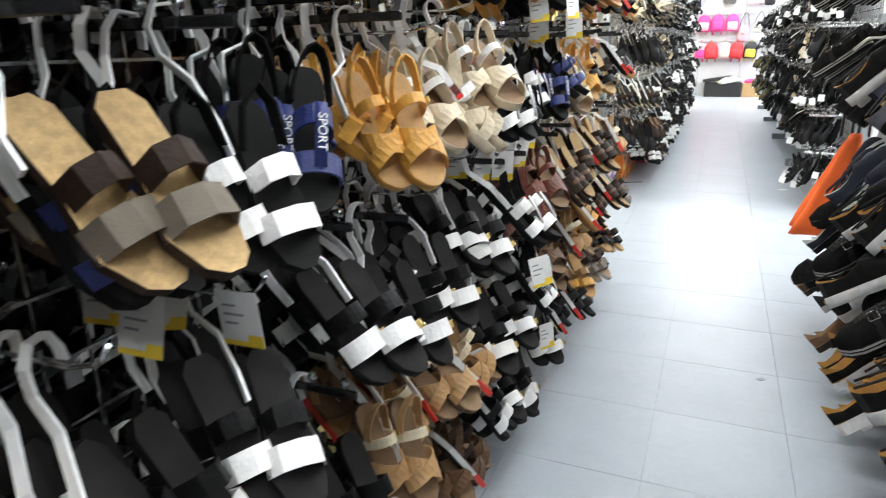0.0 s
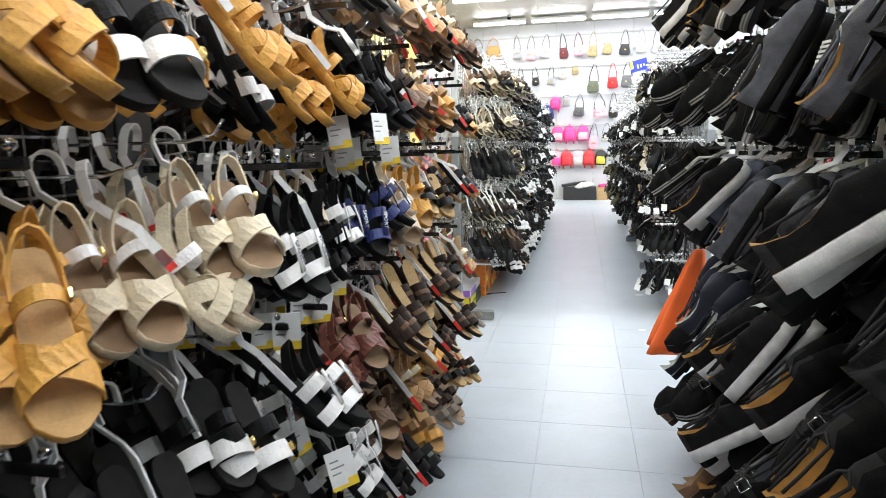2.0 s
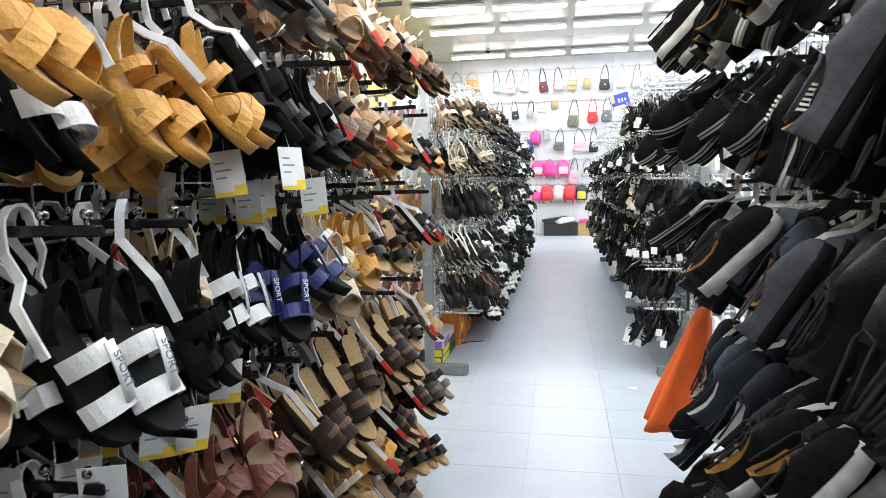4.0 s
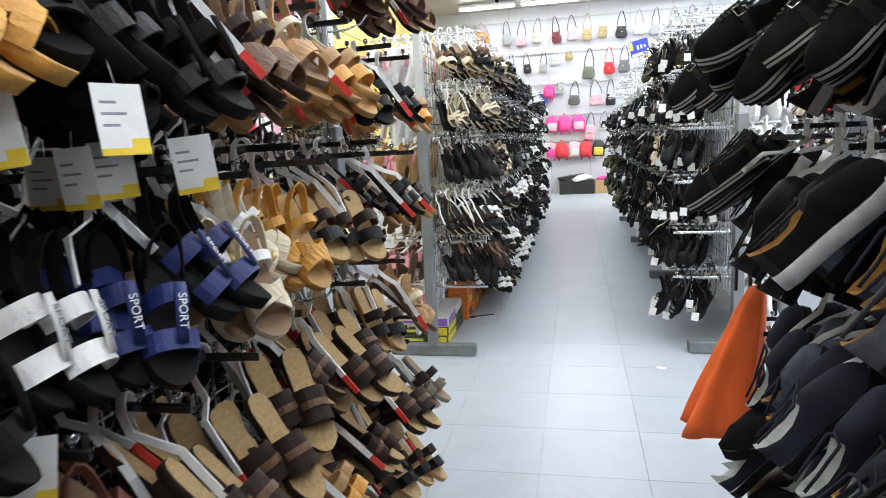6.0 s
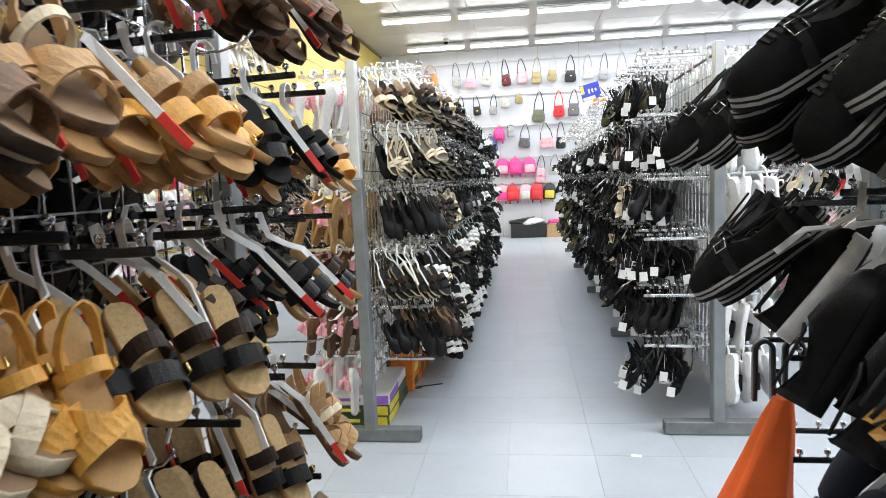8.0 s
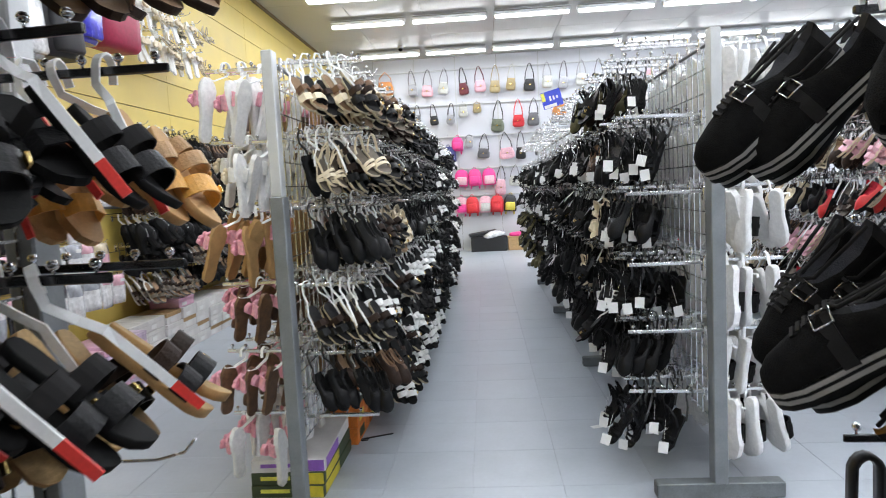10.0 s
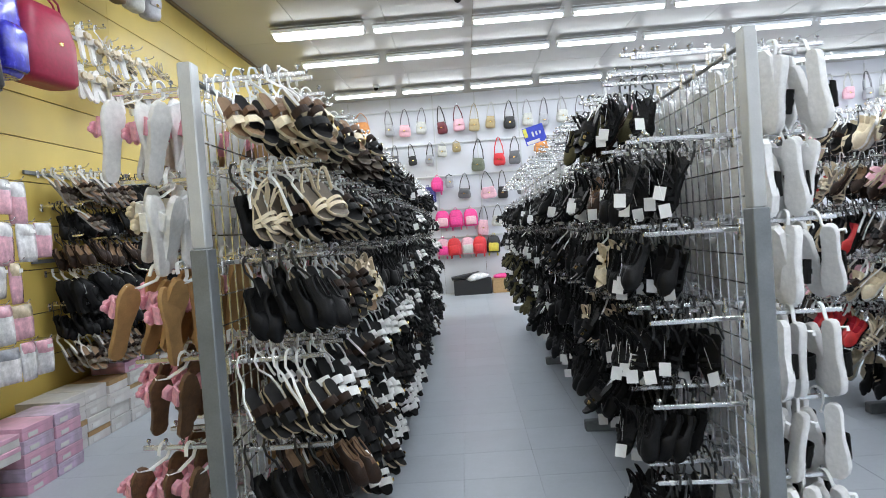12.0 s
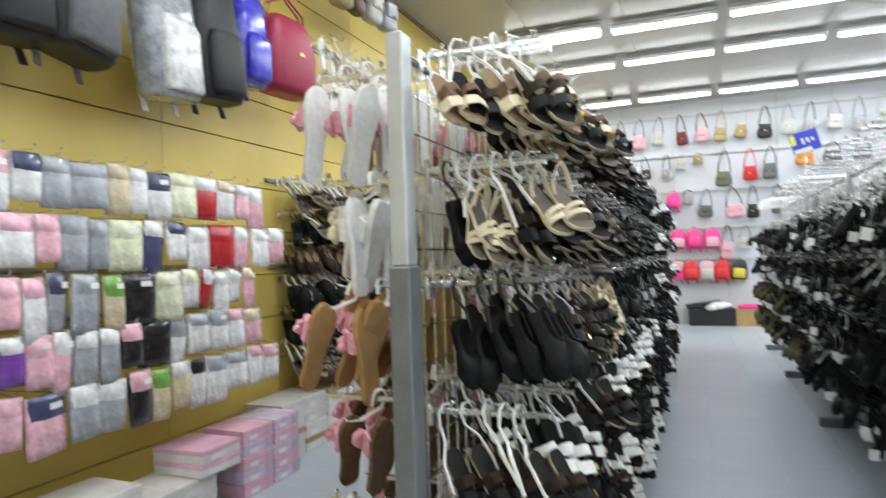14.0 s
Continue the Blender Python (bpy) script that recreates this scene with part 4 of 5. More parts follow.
def fill(r, x, y0, y1, side, pick, group, things=0, ymax=99.0, per=4, step=0.2, miss=0.05, levels=LEVELS, ymin=-9.0, out=0.24, yaw=0.0, spread=24, gap=0.064, extra=(), mix=0.2):
    """Arms with hung pairs along one side of a rack. pick(level, y) names the style, or None for a bare arm."""
    n, rest, arms = int((y1 - y0) / step), [], []
    placed = 0
    for li, z0 in enumerate(levels):
        for k in range(n):
            y = y0 + (k + 0.5) * (y1 - y0) / n + RNG.uniform(-0.02, 0.02)
            z = z0 + RNG.uniform(-0.012, 0.012) + (0.03 if k % 3 == 1 else 0)
            turn = RNG.uniform(-3, 3)
            m = pose(x + side * 0.012, y, z, 0, RNG.uniform(-1.5, 0.5), (0 if side > 0 else 180) + turn)
            use_wire = RNG.random() < 0.2
            if ymin <= y <= ymax:
                part("arm", wire_me if use_wire else (thick_me if r.location.y > 8 else arm_me), r, "", pose(0, -r.location.y, 0) @ Matrix.Translation((-r.location.x, 0, 0)) @ m)
            else:
                arms.append((wire_g if use_wire else thick_g if r.location.y > 8 else arm_g, m))
            name = pick(li, y)
            if name is None:
                continue
            for j in range(per):
                if RNG.random() < miss:
                    continue
                d = out - gap * j + RNG.uniform(-0.012, 0.012)
                nm = name if RNG.random() > mix else (pick(li, y + RNG.choice((-0.3, 0.3))) or name)
                if extra and RNG.random() < mix:
                    nm = RNG.choice(extra)
                q = m @ pose(d, 0, 0.010 - RNG.random() * 0.02, RNG.uniform(-9, 9), RNG.uniform(-14, 12), yaw + RNG.uniform(-spread, spread))
                mode = 1 if RNG.random() < 0.7 else 0
                if placed < things and j < 2 and ymin <= y <= ymax:
                    P[nm].place(q, group, side, mode)
                    placed += 1
                else:
                    rest += P[nm].lows(q, side, mode)
    if arms:
        merged("arm", [(g, Matrix.Translation((-r.location.x, -r.location.y, 0)) @ m) for g, m in arms], "", r)
    if rest:
        merged("hanging_shoes", rest, "many more shoes hung along the rack", None, "shoes")


def by_table(table, default):
    def pick(li, y):
        for a, b, nm in table.get(li, ()):
            if a <= y < b:
                return nm
        return default[li % len(default)]
    return pick


XL, XR = -0.11, 1.71
L1_POSTS, R1_POSTS = [0.2, 2.35, 4.47, 6.60], [0.3, 2.45, 4.6, 6.75]
L2_POSTS, R2_POSTS = [8.08, 10.2, 12.3, 14.4, 16.5], [8.21, 10.31, 12.4, 14.5, 16.6]
l1 = rack(XL, L1_POSTS, "double-sided grid shoe rack crowded with hanging sandals")
r1 = rack(XR, R1_POSTS, "double-sided grid shoe rack crowded with black shoes")
l2 = rack(XL, L2_POSTS, "long double-sided grid shoe rack with sandals and slippers")
r2 = rack(XR, R2_POSTS, "long double-sided grid shoe rack with partly bare arms")

l1_pick = by_table({
    0: [(0, 3.6, "tan_cross"), (3.6, 4.2, "brown_cross"), (4.2, 4.9, "mustard"), (4.9, 5.3, "taupe"), (5.3, 6.2, "tan_cross"), (6.2, 6.9, "brown_cross")],
    1: [(0, 3.2, "black_sport"), (3.2, 3.5, "black_thin"), (3.5, 3.8, "zebra"), (3.8, 4.3, "mustard"), (4.3, 4.5, "zebra"), (4.5, 4.7, "mustard"), (4.7, 5.15, "black_card"), (5.15, 5.34, "brown_cross"), (5.34, 5.54, "tan_cross"), (5.54, 5.98, "mustard_red"), (5.98, 6.45, "black_thin"), (6.45, 6.9, "mustard_red")],
    2: [(0, 3.3, "tan_slide"), (3.3, 3.5, "white_black"), (3.5, 3.7, "blue"), (3.7, 4.0, "mustard"), (4.0, 4.4, "cream"), (4.4, 4.58, "white_black"), (4.58, 4.72, "black_card"), (4.72, 4.92, "white_black"), (4.92, 5.16, "blue"), (5.16, 5.34, "cream"), (5.34, 5.54, "mustard"), (5.54, 5.98, "black_cork"), (5.98, 6.2, "black_thin"), (6.2, 6.45, "black_cork"), (6.45, 6.9, None)],
    3: [(0, 3.2, "gold"), (3.2, 3.6, "zebra"), (3.6, 4.4, "zebra"), (4.4, 4.66, "white_black"), (4.66, 4.86, "red_brown"), (4.86, 5.95, "brown_slide"), (5.95, 6.2, "black_cork"), (6.2, 6.45, "tan_cross"), (6.45, 6.9, None)],
    4: [(0, 3.4, "red_brown"), (3.4, 3.8, "zebra"), (3.8, 4.1, "tan_cross"), (4.1, 4.6, "zebra"), (4.6, 5.0, "white_black"), (5.0, 5.34, "brown_cross"), (5.34, 5.6, "mustard_red"), (5.6, 6.1, "brown_slide"), (6.1, 6.45, "taupe"), (6.45, 6.9, None)],
    5: [(0, 3.6, None), (3.6, 4.1, "brown_cross"), (4.1, 5.0, "zebra"), (5.0, 5.34, "black_thin"), (5.34, 5.54, "mustard_red"), (5.54, 6.0, "taupe"), (6.0, 6.45, "black_cork"), (6.45, 6.9, None)],
}, ["tan_cross"])
r1_pick = by_table({
    0: [(0, 3.8, "slip_black"), (3.8, 4.2, "slip_black"), (4.2, 5.0, "lace_black"), (5.0, 5.4, "brown_shoe"), (5.4, 6.35, "toe_black"), (6.35, 6.8, None)],
    1: [(0, 3.9, "slip_black"), (3.9, 4.6, "lace_black"), (4.6, 5.0, "canvas_grey"), (5.0, 5.4, "lace_black"), (5.4, 6.30, "toe_black"), (6.30, 6.8, None)],
    2: [(0, 4.5, "all_black"), (4.5, 4.8, "all_black"), (4.8, 5.2, "canvas_grey"), (5.2, 5.6, "canvas_blue"), (5.6, 6.0, "all_black"), (6.0, 6.3, "toe_black"), (6.3, 6.8, None)],
    3: [(0, 4.0, "all_black"), (4.0, 4.9, "slip_black"), (4.9, 5.3, "slip_black"), (5.3, 5.7, "navy"), (5.7, 5.9, "canvas_blue"), (5.9, 6.1, "navy"), (6.1, 6.8, None)],
    4: [(0, 4.3, "all_black"), (4.3, 5.1, "slip_black"), (5.1, 5.5, "navy"), (5.5, 5.7, "canvas_blue"), (5.7, 6.1, "navy"), (6.1, 6.8, None)],
    5: [(0, 4.3, "lace_black"), (4.3, 4.9, "slip_black"), (4.9, 5.3, "slip_black"), (5.3, 5.7, "brown_shoe"), (5.7, 6.08, "brown_shoe"), (6.08, 6.8, None)],
}, ["all_black"])


def l2_pick(li, y):
    k = int((y - 8.14) / 0.155)
    if k < 3:
        return (("flat_tan", "flat_sole", "flat_sole"), ("flat_cream", "flat_sole", "flat_sole"), ("flat_black", "flat_sole", "flat_sole"), ("flat_sole", "flat_white", "flat_sole"), ("flat_black", "flat_brown", "flat_white"), (None, None, None))[li][k]
    if k < 7:
        return (("flat_sole", "flat_tan", "flat_taupe", "flat_sole"), ("flat_sole", "flat_taupe", "flat_sole", "flat_sole"), ("flat_sole", "flat_sole", "flat_tan", "flat_flower"), ("flat_white", "flat_sole", "flat_white", "flat_open"), ("flat_open", "flat_sole", "flat_black", "flat_white"), (None, None, None, "flat_white"))[li][k - 3]
    if k < 10:
        return ("flat_taupe", "flat_black", ("flat_flower", "flat_flower", "flat_card")[k - 7], ("flat_white", "flat_open", "flat_white")[k - 7], "flat_white", "flat_white")[li]
    if y < 10.6:
        return ("flat_open", "flat_black", "flat_black", "flat_white", "flat_open", "flat_white")[li]
    if y < 11.6:
        return ("flat_open", "flat_open", "flat_card", "flat_white", "flat_card", "flat_white")[li]
    return ("flat_open", "flat_black", "flat_card", "flat_black", "flat_white", "flat_black")[(li + int(y * 1.7)) % 6]


def r2_pick(li, y):
    k = int((y - 8.27) / 0.15)
    if li == 0:
        return ("flat_brown", "flat_card", "flat_olive")[k % 3] if 4 <= k <= 8 else None
    if li == 5 and y > 8.75:
        return None
    if k < 1:
        return (None, None, None, None, None, "flat_card")[li]
    if k < 6:
        return (None, ("flat_card", "flat_black", "flat_black", "flat_card", "flat_brown")[k - 1], ("flat_card", "flat_card", "flat_black", "flat_flower", "flat_black")[k - 1], ("flat_card", "flat_card", "flat_black", "flat_card", "flat_flower")[k - 1], ("flat_black", "flat_card", "flat_black", "flat_black", "flat_card")[k - 1], "flat_card")[li]
    if k < 11:
        return (None, "flat_card", "flat_black", ("flat_flower", "flat_black")[k % 2], "flat_black", "flat_black")[li]
    if y > 12.5 and li >= 3 and int(y * 2.3) % 2:
        return "flat_olive"
    return ("flat_black", "flat_card", "flat_black", "flat_card", "flat_black", "flat_open")[(li + int(y * 2.1)) % 6]


def l2_back(li, y):
    if y < 8.75:
        return ("plush_pink", "plush_white", "plush_tan", "plush_brown", "plush_brown", "plush_pink")[li]
    return ("plush_white", "plush_olive", "plush_tan", "plush_brown", "plush_pink", "plush_brown")[(li + int(y)) % 6]


def r2_back(li, y):
    return "white_sole" if y < 11 else ("white_sole", "plush_white", "canvas_cream")[(li + int(y)) % 3]


fill(l1, XL, 0.3, 6.60, 1, l1_pick, "sandals on the near rack", 150, ymin=3.5, out=0.215, spread=38, gap=0.062, per=4, levels=LEVELS_L1, extra=("black_thin", "taupe", "brown_cross", "tan_cross", "zebra", "tan_slide"), mix=0.03)
fill(r1, XR, 0.4, 6.71, -1, r1_pick, "shoes on the near rack", 128, ymin=3.5, out=0.285, spread=28, gap=0.075, per=4, levels=LEVELS_R1, yaw=-6, extra=("lace_black", "toe_black", "slip_black"))
fill(l2, XL, 8.14, 16.4, 1, l2_pick, "sandals on the far rack", 130, ymax=10.2, out=0.255, yaw=-26, spread=18, per=5, gap=0.052, step=0.155, extra=("flat_open", "flat_black", "flat_sole"), mix=0.1)
fill(r2, XR, 8.27, 16.5, -1, r2_pick, "flat shoes on the far rack", 118, ymax=10.4, out=0.27, yaw=18, spread=20, per=5, gap=0.052, step=0.15, extra=("flat_black", "flat_card", "flat_open"), mix=0.12)
fill(l2, XL, 8.14, 12.2, -1, l2_back, "plush slippers", 40, ymax=8.9, yaw=-20, spread=12, gap=0.088, per=3)
fill(r2, XR, 8.27, 14.4, 1, r2_back, "white-soled slippers", 40, ymax=8.9, yaw=34, spread=16, gap=0.088, per=3)
# Back side: extra levels of dark pairs, added to block light through the grid.
fill(l1, XL, 0.3, 6.35, -1, lambda li, y: ("dark_fill_black", "dark_fill_brown", "dark_fill_black", "dark_fill_black", "black_sport")[(li + int(y * 2)) % 5], "sandals on the near rack", 0, ymin=99, per=4, gap=0.06, out=0.22, step=0.15, levels=[1.95, 1.79, 1.63, 1.46, 1.29, 1.12, 0.95, 0.81, 0.68, 0.55, 0.42])
# Levels added between the front's, to stop light coming through this rack.
fill(r1, XR, 0.4, 6.3, 1, lambda li, y: ("all_black", "white_sole", "all_black", "flat_brown", "all_black", "lace_black", "canvas_cream")[(li + int(y * 1.4)) % 5], "white-soled slippers", 0, ymin=99, per=3, gap=0.08, out=0.20, levels=[1.99, 1.82, 1.66, 1.47, 1.28, 1.1, 0.92, 0.79, 0.66, 0.55, 0.44])

# trainers hung at the open end of the near rack
for z, y, d, yw in ((1.66, 6.56, 0.31, 4), (1.66, 6.50, 0.24, -6), (1.35, 6.54, 0.24, 8), (1.35, 6.48, 0.17, -4)):
    P["toe_black"].place(pose(XR - 0.012, y, z, 0, 0, 180) @ pose(d, 0, 0, 0, 6, yw), "shoes on the near rack", -1, 0)

# further rack in the next aisle, and the wall-hung shoes
r3 = rack(3.55, [8.2, 10.3, 12.4, 14.5, 16.6], "double-sided grid shoe rack with cream, red and pink shoes")
fill(r3, 3.55, 8.3, 16.5, -1, lambda li, y: ("flat_black", "canvas_cream", "flat_sole", "pink_sandal", "flat_brown", "flat_cream", "red_shoe", "flat_taupe")[(li * 3 + int(y * 2.5)) % 8], "shoes in the next aisle", 0, ymax=9.2, per=4)
# Unseen far side, filled with dark pairs so the rack stays dark behind.
fill(r3, 3.55, 8.3, 16.5, 1, lambda li, y: ("flat_black", "flat_brown", "all_black")[(li + int(y)) % 3], "shoes in the next aisle", 0, ymin=99, per=3)


wr = thing("wall_rack", "chrome arms on the yellow wall hung with dark shoes", "wall rack", "", pose(XW, 12.4, 0))
part("wall_bar", Geo().bbox((0.012, 0, 2.08), (0.02, 3.3, 0.03), "post_dark", 0.003), wr)
part("wall_bar", Geo().bbox((0.012, 0, 1.4), (0.02, 3.3, 0.03), "post_dark", 0.003), wr)
fill(wr, XW + 0.02, 10.80, 14.0, 1, lambda li, y: ("flat_black", "flat_brown", "all_black", "flat_black", "taupe")[(li + int(y * 1.3)) % 5], "dark shoes on the wall", 0, ymin=99, per=4, step=0.15, levels=[2.08, 1.82, 1.56, 1.30, 1.04, 0.80])

# ---------------------------------------------------------------- left wall goods
FILM = {"w": "film_white", "p": "film_pink", "g": "film_grey", "b": "film_beige", "c": "film_cream", "n": "film_navy", "r": "film_red", "y": "film_yellow", "k": "film_black", "e": "film_green", "u": "film_purple"}
COLOUR = {"w": "white", "p": "pink", "g": "grey", "b": "beige", "c": "cream", "n": "navy", "r": "red", "y": "yellow", "k": "black", "e": "green", "u": "purple"}


def pouch(w, h, d, m):
    """A soft flat package, bulging in its middle, sealed at the edges."""
    g = Geo()
    rings = []
    for k in range(7):
        t = k / 6
        bulge = d * (0.15 + 0.85 * math.sin(math.pi * min(max(t, 0.04), 0.96)) ** 0.6)
        ww = w / 2 * (1 - 0.04 * abs(2 * t - 1) ** 4)
        z = -h * t
        rings.append([(-0.2 * bulge, -ww, z), (0.5 * bulge, -ww * 0.86, z), (bulge, -ww * 0.3, z), (bulge, ww * 0.3, z), (0.5 * bulge, ww * 0.86, z), (-0.2 * bulge, ww, z), (-0.5 * bulge, 0, z)])
    return g.loft(rings, m, True, True)


def package(y, z, w, h, top, body):
    t = thing("packaged_goods", f"{COLOUR[body]} knitted goods in a clear wrapper on a peg", "package", "packages on the yellow wall", pose(XW + 0.44, y, z, RNG.uniform(-2.5, 2.5), RNG.uniform(-4, 4), RNG.uniform(-14, 14)))
    part("wrapper", pouch(w, h, 0.026, FILM[body]), t)
    part("fold", pouch(w * 0.97, h * RNG.uniform(0.35, 0.55), 0.031, FILM[top]), t, f"{COLOUR[top]} upper fold")
    if RNG.random() < 0.45:
        part("label", Geo().box((0.032, w * 0.12, -h * 0.20), (0.002, w * 0.30, h * 0.10), "card_white"), t, "small white paper label")
    part("peg", Geo().tube([(-0.43, 0, 0.012), (0.05, 0, 0.010), (0.07, 0, 0.030)], 0.003, "wire_chrome", 5), t, "chrome wire peg")


ROWS_Z = [1.94, 1.67, 1.41, 1.15, 0.89]
ROW_STYLES = [
    ["wr", "nw", "wn", "pp", "pw", "nw", "gg", "gg", "bb", "ww", "nw", "cc", "wr", "bw", "wp", "wp"],
    ["rw", "wn", "gn", "pp", "pw", "pp", "gg", "gg", "cc", "wn", "nw", "ww", "rr", "wp", "ww", "wp"],
    ["rr", "ww", "wc", "pp", "pp", "pw", "ng", "gg", "eb", "kk", "cc", "cw", "wr", "ww", "ww", "bp"],
    ["yw", "pb", "pc", "uu", "wu", "pp", "wp", "wg", "wg", "pk", "kk", "gw", "gw", "gw", "pw", "bp"],
    ["ww", "pb", "wp", "pp", "pp", "np", "wg", "wg", "pk", "eb", "wb", "kw", "gw", "gw", "pw", "pw"],
]
for zr, row in zip(ROWS_Z, ROW_STYLES):
    y = 7.70
    for k, code in enumerate(row):
        w = RNG.uniform(0.10, 0.215)
        package(y + w / 2, zr + RNG.uniform(-0.025, 0.01), w + 0.006, 0.257 + RNG.uniform(-0.05, 0.03), code[0], code[1])
        y += w
for zr in ROWS_Z:
    part("wall_bar", Geo().bbox((XW + 0.012, 8.95, zr + 0.012), (0.02, 2.6, 0.025), "post_dark", 0.003), wall_w, "dark metal bar that holds the pegs")


def carton(x, y, z, d, w, h, body, lid, label, group):
    t = thing("carton", label, "carton", group, pose(x, y, z, 0, 0, RNG.uniform(-2, 2)))
    part("body", Geo().bbox((0, 0, h * 0.45), (d - 0.006, w - 0.008, h * 0.9), body, 0.003), t)
    part("lid", Geo().bbox((0, 0, h * 0.80), (d, w - 0.003, h * 0.36), lid, 0.003), t)
    g = Geo().box((d / 2 + 0.001, -w * 0.18, h * 0.32), (0.002, w * 0.30, h * 0.34), "card_white")
    part("print", g, t, "pale printed panel")


for col, y in enumerate((9.90, 10.19)):
    for k in range(5):
        tint = "carton_lilac" if (k + col) % 2 else "carton_pink"
        carton(-2.16, y, k * 0.082, 0.32, 0.285, 0.082, tint, tint, "lilac and pink shoe carton in a stack by the wall", "cartons along the wall")
for k in range(3):
    for y in (8.42, 8.74, 9.06, 9.36):
        carton(-2.16, y, k * 0.085, 0.34, 0.30, 0.085, "carton_white", "carton_white", "plain whitish shoe carton in a stack by the wall", "cartons along the wall")
for y in (8.5, 8.85):
    carton(-2.18, y, 0.255, 0.34, 0.31, 0.10, "carton_white", "carton_white", "plain whitish shoe carton in a stack by the wall", "cartons along the wall")
for k in range(2):
    carton(-2.14, 9.52, 0.255 + k * 0.075, 0.36, 0.32, 0.075, "carton_white", "carton_pink", "white and pink shoe carton on top of a stack", "cartons along the wall")
for y in [10.52 + 0.30 * i for i in range(12)]:
    for k in range(4):
        carton(-2.34 + RNG.uniform(-0.01, 0.02), y, k * 0.104, 0.33, 0.295, 0.104, "carton_white", "carton_white" if (k + int(y * 3)) % 4 else "carton_kraft", "whitish shoe carton in a long low stack", "cartons along the wall")
carton(-2.33, 11.42, 0.416, 0.30, 0.32, 0.09, "carton_pink", "carton_pink", "bright pink shoe carton lying on a stack", "cartons along the wall")


# ---------------------------------------------------------------- bags
def rounded(w, d, zs, m):
    """A soft body from (z, width factor, depth factor) rings with rounded corners."""
    g = Geo()
    rings = []
    for z, a, b in zs:
        ring = []
        for k in range(16):
            t = 2 * math.pi * (k + 0.5) / 16
            cx, cy = math.cos(t), math.sin(t)
            ring.append((w / 2 * a * math.copysign(abs(cx) ** 0.45, cx), d / 2 * b * math.copysign(abs(cy) ** 0.6, cy), z))
        rings.append(ring)
    return g.loft(rings, m, True, True)


def shoulder_bag(m, w, h, d, drop, body, strap_m, label, flap=True, buckle=True, group="bags on display"):
    t = thing("shoulder_bag", label, "bag", group, m @ pose(0, 0, 0, RNG.uniform(-4, 4), RNG.uniform(-6, 6), RNG.uniform(-14, 14)))
    part("body", rounded(w * 0.86, d, [(-drop - h, 0.62, 0.5), (-drop - h + 0.015, 0.88, 0.85), (-drop - h + 0.05, 1, 1), (-drop - h * 0.45, 0.98, 1), (-drop - h * 0.15, 0.80, 0.8), (-drop - 0.01, 0.62, 0.5), (-drop, 0.5, 0.3)], body), t)
    for sy in (-1, 1):
        path = [(-w * 0.34, sy * 0.015, -drop - 0.03), (-w * 0.29, sy * 0.02, -drop * 0.6), (-0.03, sy * 0.015, -0.02), (0, sy * 0.012, 0.004), (0.03, sy * 0.015, -0.02), (w * 0.29, sy * 0.02, -drop * 0.6), (w * 0.34, sy * 0.015, -drop - 0.03)]
        part("strap", Geo().tube(path, 0.008, strap_m, 5), t)
    if flap:
        part("flap", rounded(w * 0.66, 0.03, [(-drop - h * 0.55, 0.9, 0.6), (-drop - h * 0.5, 1, 1), (-drop - 0.02, 1, 1), (-drop, 0.95, 0.5)], body), t, "", pose(0, -d / 2, 0))
    if buckle:
        part("buckle", Geo().bbox((0, -d / 2 - 0.018, -drop - h * 0.5), (0.04, 0.008, 0.025), "gold_trim", 0.002), t, "small metal clasp")


def backpack(m, w, h, d, body, pocket, label, group="bags on display"):
    t = thing("backpack", label, "backpack", group, m @ pose(0, 0, 0, RNG.uniform(-3, 3), RNG.uniform(-5, 5), RNG.uniform(-10, 10)))
    part("body", rounded(w, d, [(-h - 0.05, 0.88, 0.8), (-h - 0.02, 1, 1), (-h * 0.5, 1, 1), (-0.12, 0.9, 0.85), (-0.06, 0.66, 0.6), (-0.04, 0.3, 0.3)], body), t)
    part("pocket", rounded(w * 0.75, d * 0.5, [(-h - 0.02, 0.9, 0.7), (-h, 1, 1), (-h * 0.62, 1, 1), (-h * 0.55, 0.8, 0.6)], pocket), t, "", pose(0, -d * 0.5, 0))
    part("handle", Geo().tube([(-0.03, 0, -0.05), (-0.025, 0, -0.005), (0, 0, 0.008), (0.025, 0, -0.005), (0.03, 0, -0.05)], 0.008, pocket, 6), t)
    for sx in (-1, 1):
        part("shoulder_strap", Geo().sweep([(sx * w * 0.3, d * 0.42, -0.08), (sx * w * 0.36, d * 0.62, -h * 0.5), (sx * w * 0.30, d * 0.5, -h), (sx * w * 0.32, d * 0.35, -h - 0.12)], (1, 0, 0), 0.035, 0.01, pocket, True), t)


BACK_Y = YN - 0.14


def bag_hook(x, z):
    part("hook", Geo().tube([(x, YN - 0.04, z + 0.012), (x, BACK_Y - 0.03, z + 0.008), (x, BACK_Y - 0.04, z + 0.03)], 0.004, "wire_chrome", 5), wall_n)


ROW1 = [("bag_silver", "bag_grey"), ("bag_pink", "bag_grey"), ("bag_pale", "bag_grey"), ("bag_maroon", "bag_black"), ("bag_pink", "bag_maroon"), ("bag_tan", "bag_tan"), ("bag_tan", "bag_pale"), ("bag_black", "bag_black"), ("bag_pale", "bag_silver"), ("bag_silver", "bag_grey"), ("bag_pale", "bag_silver")]
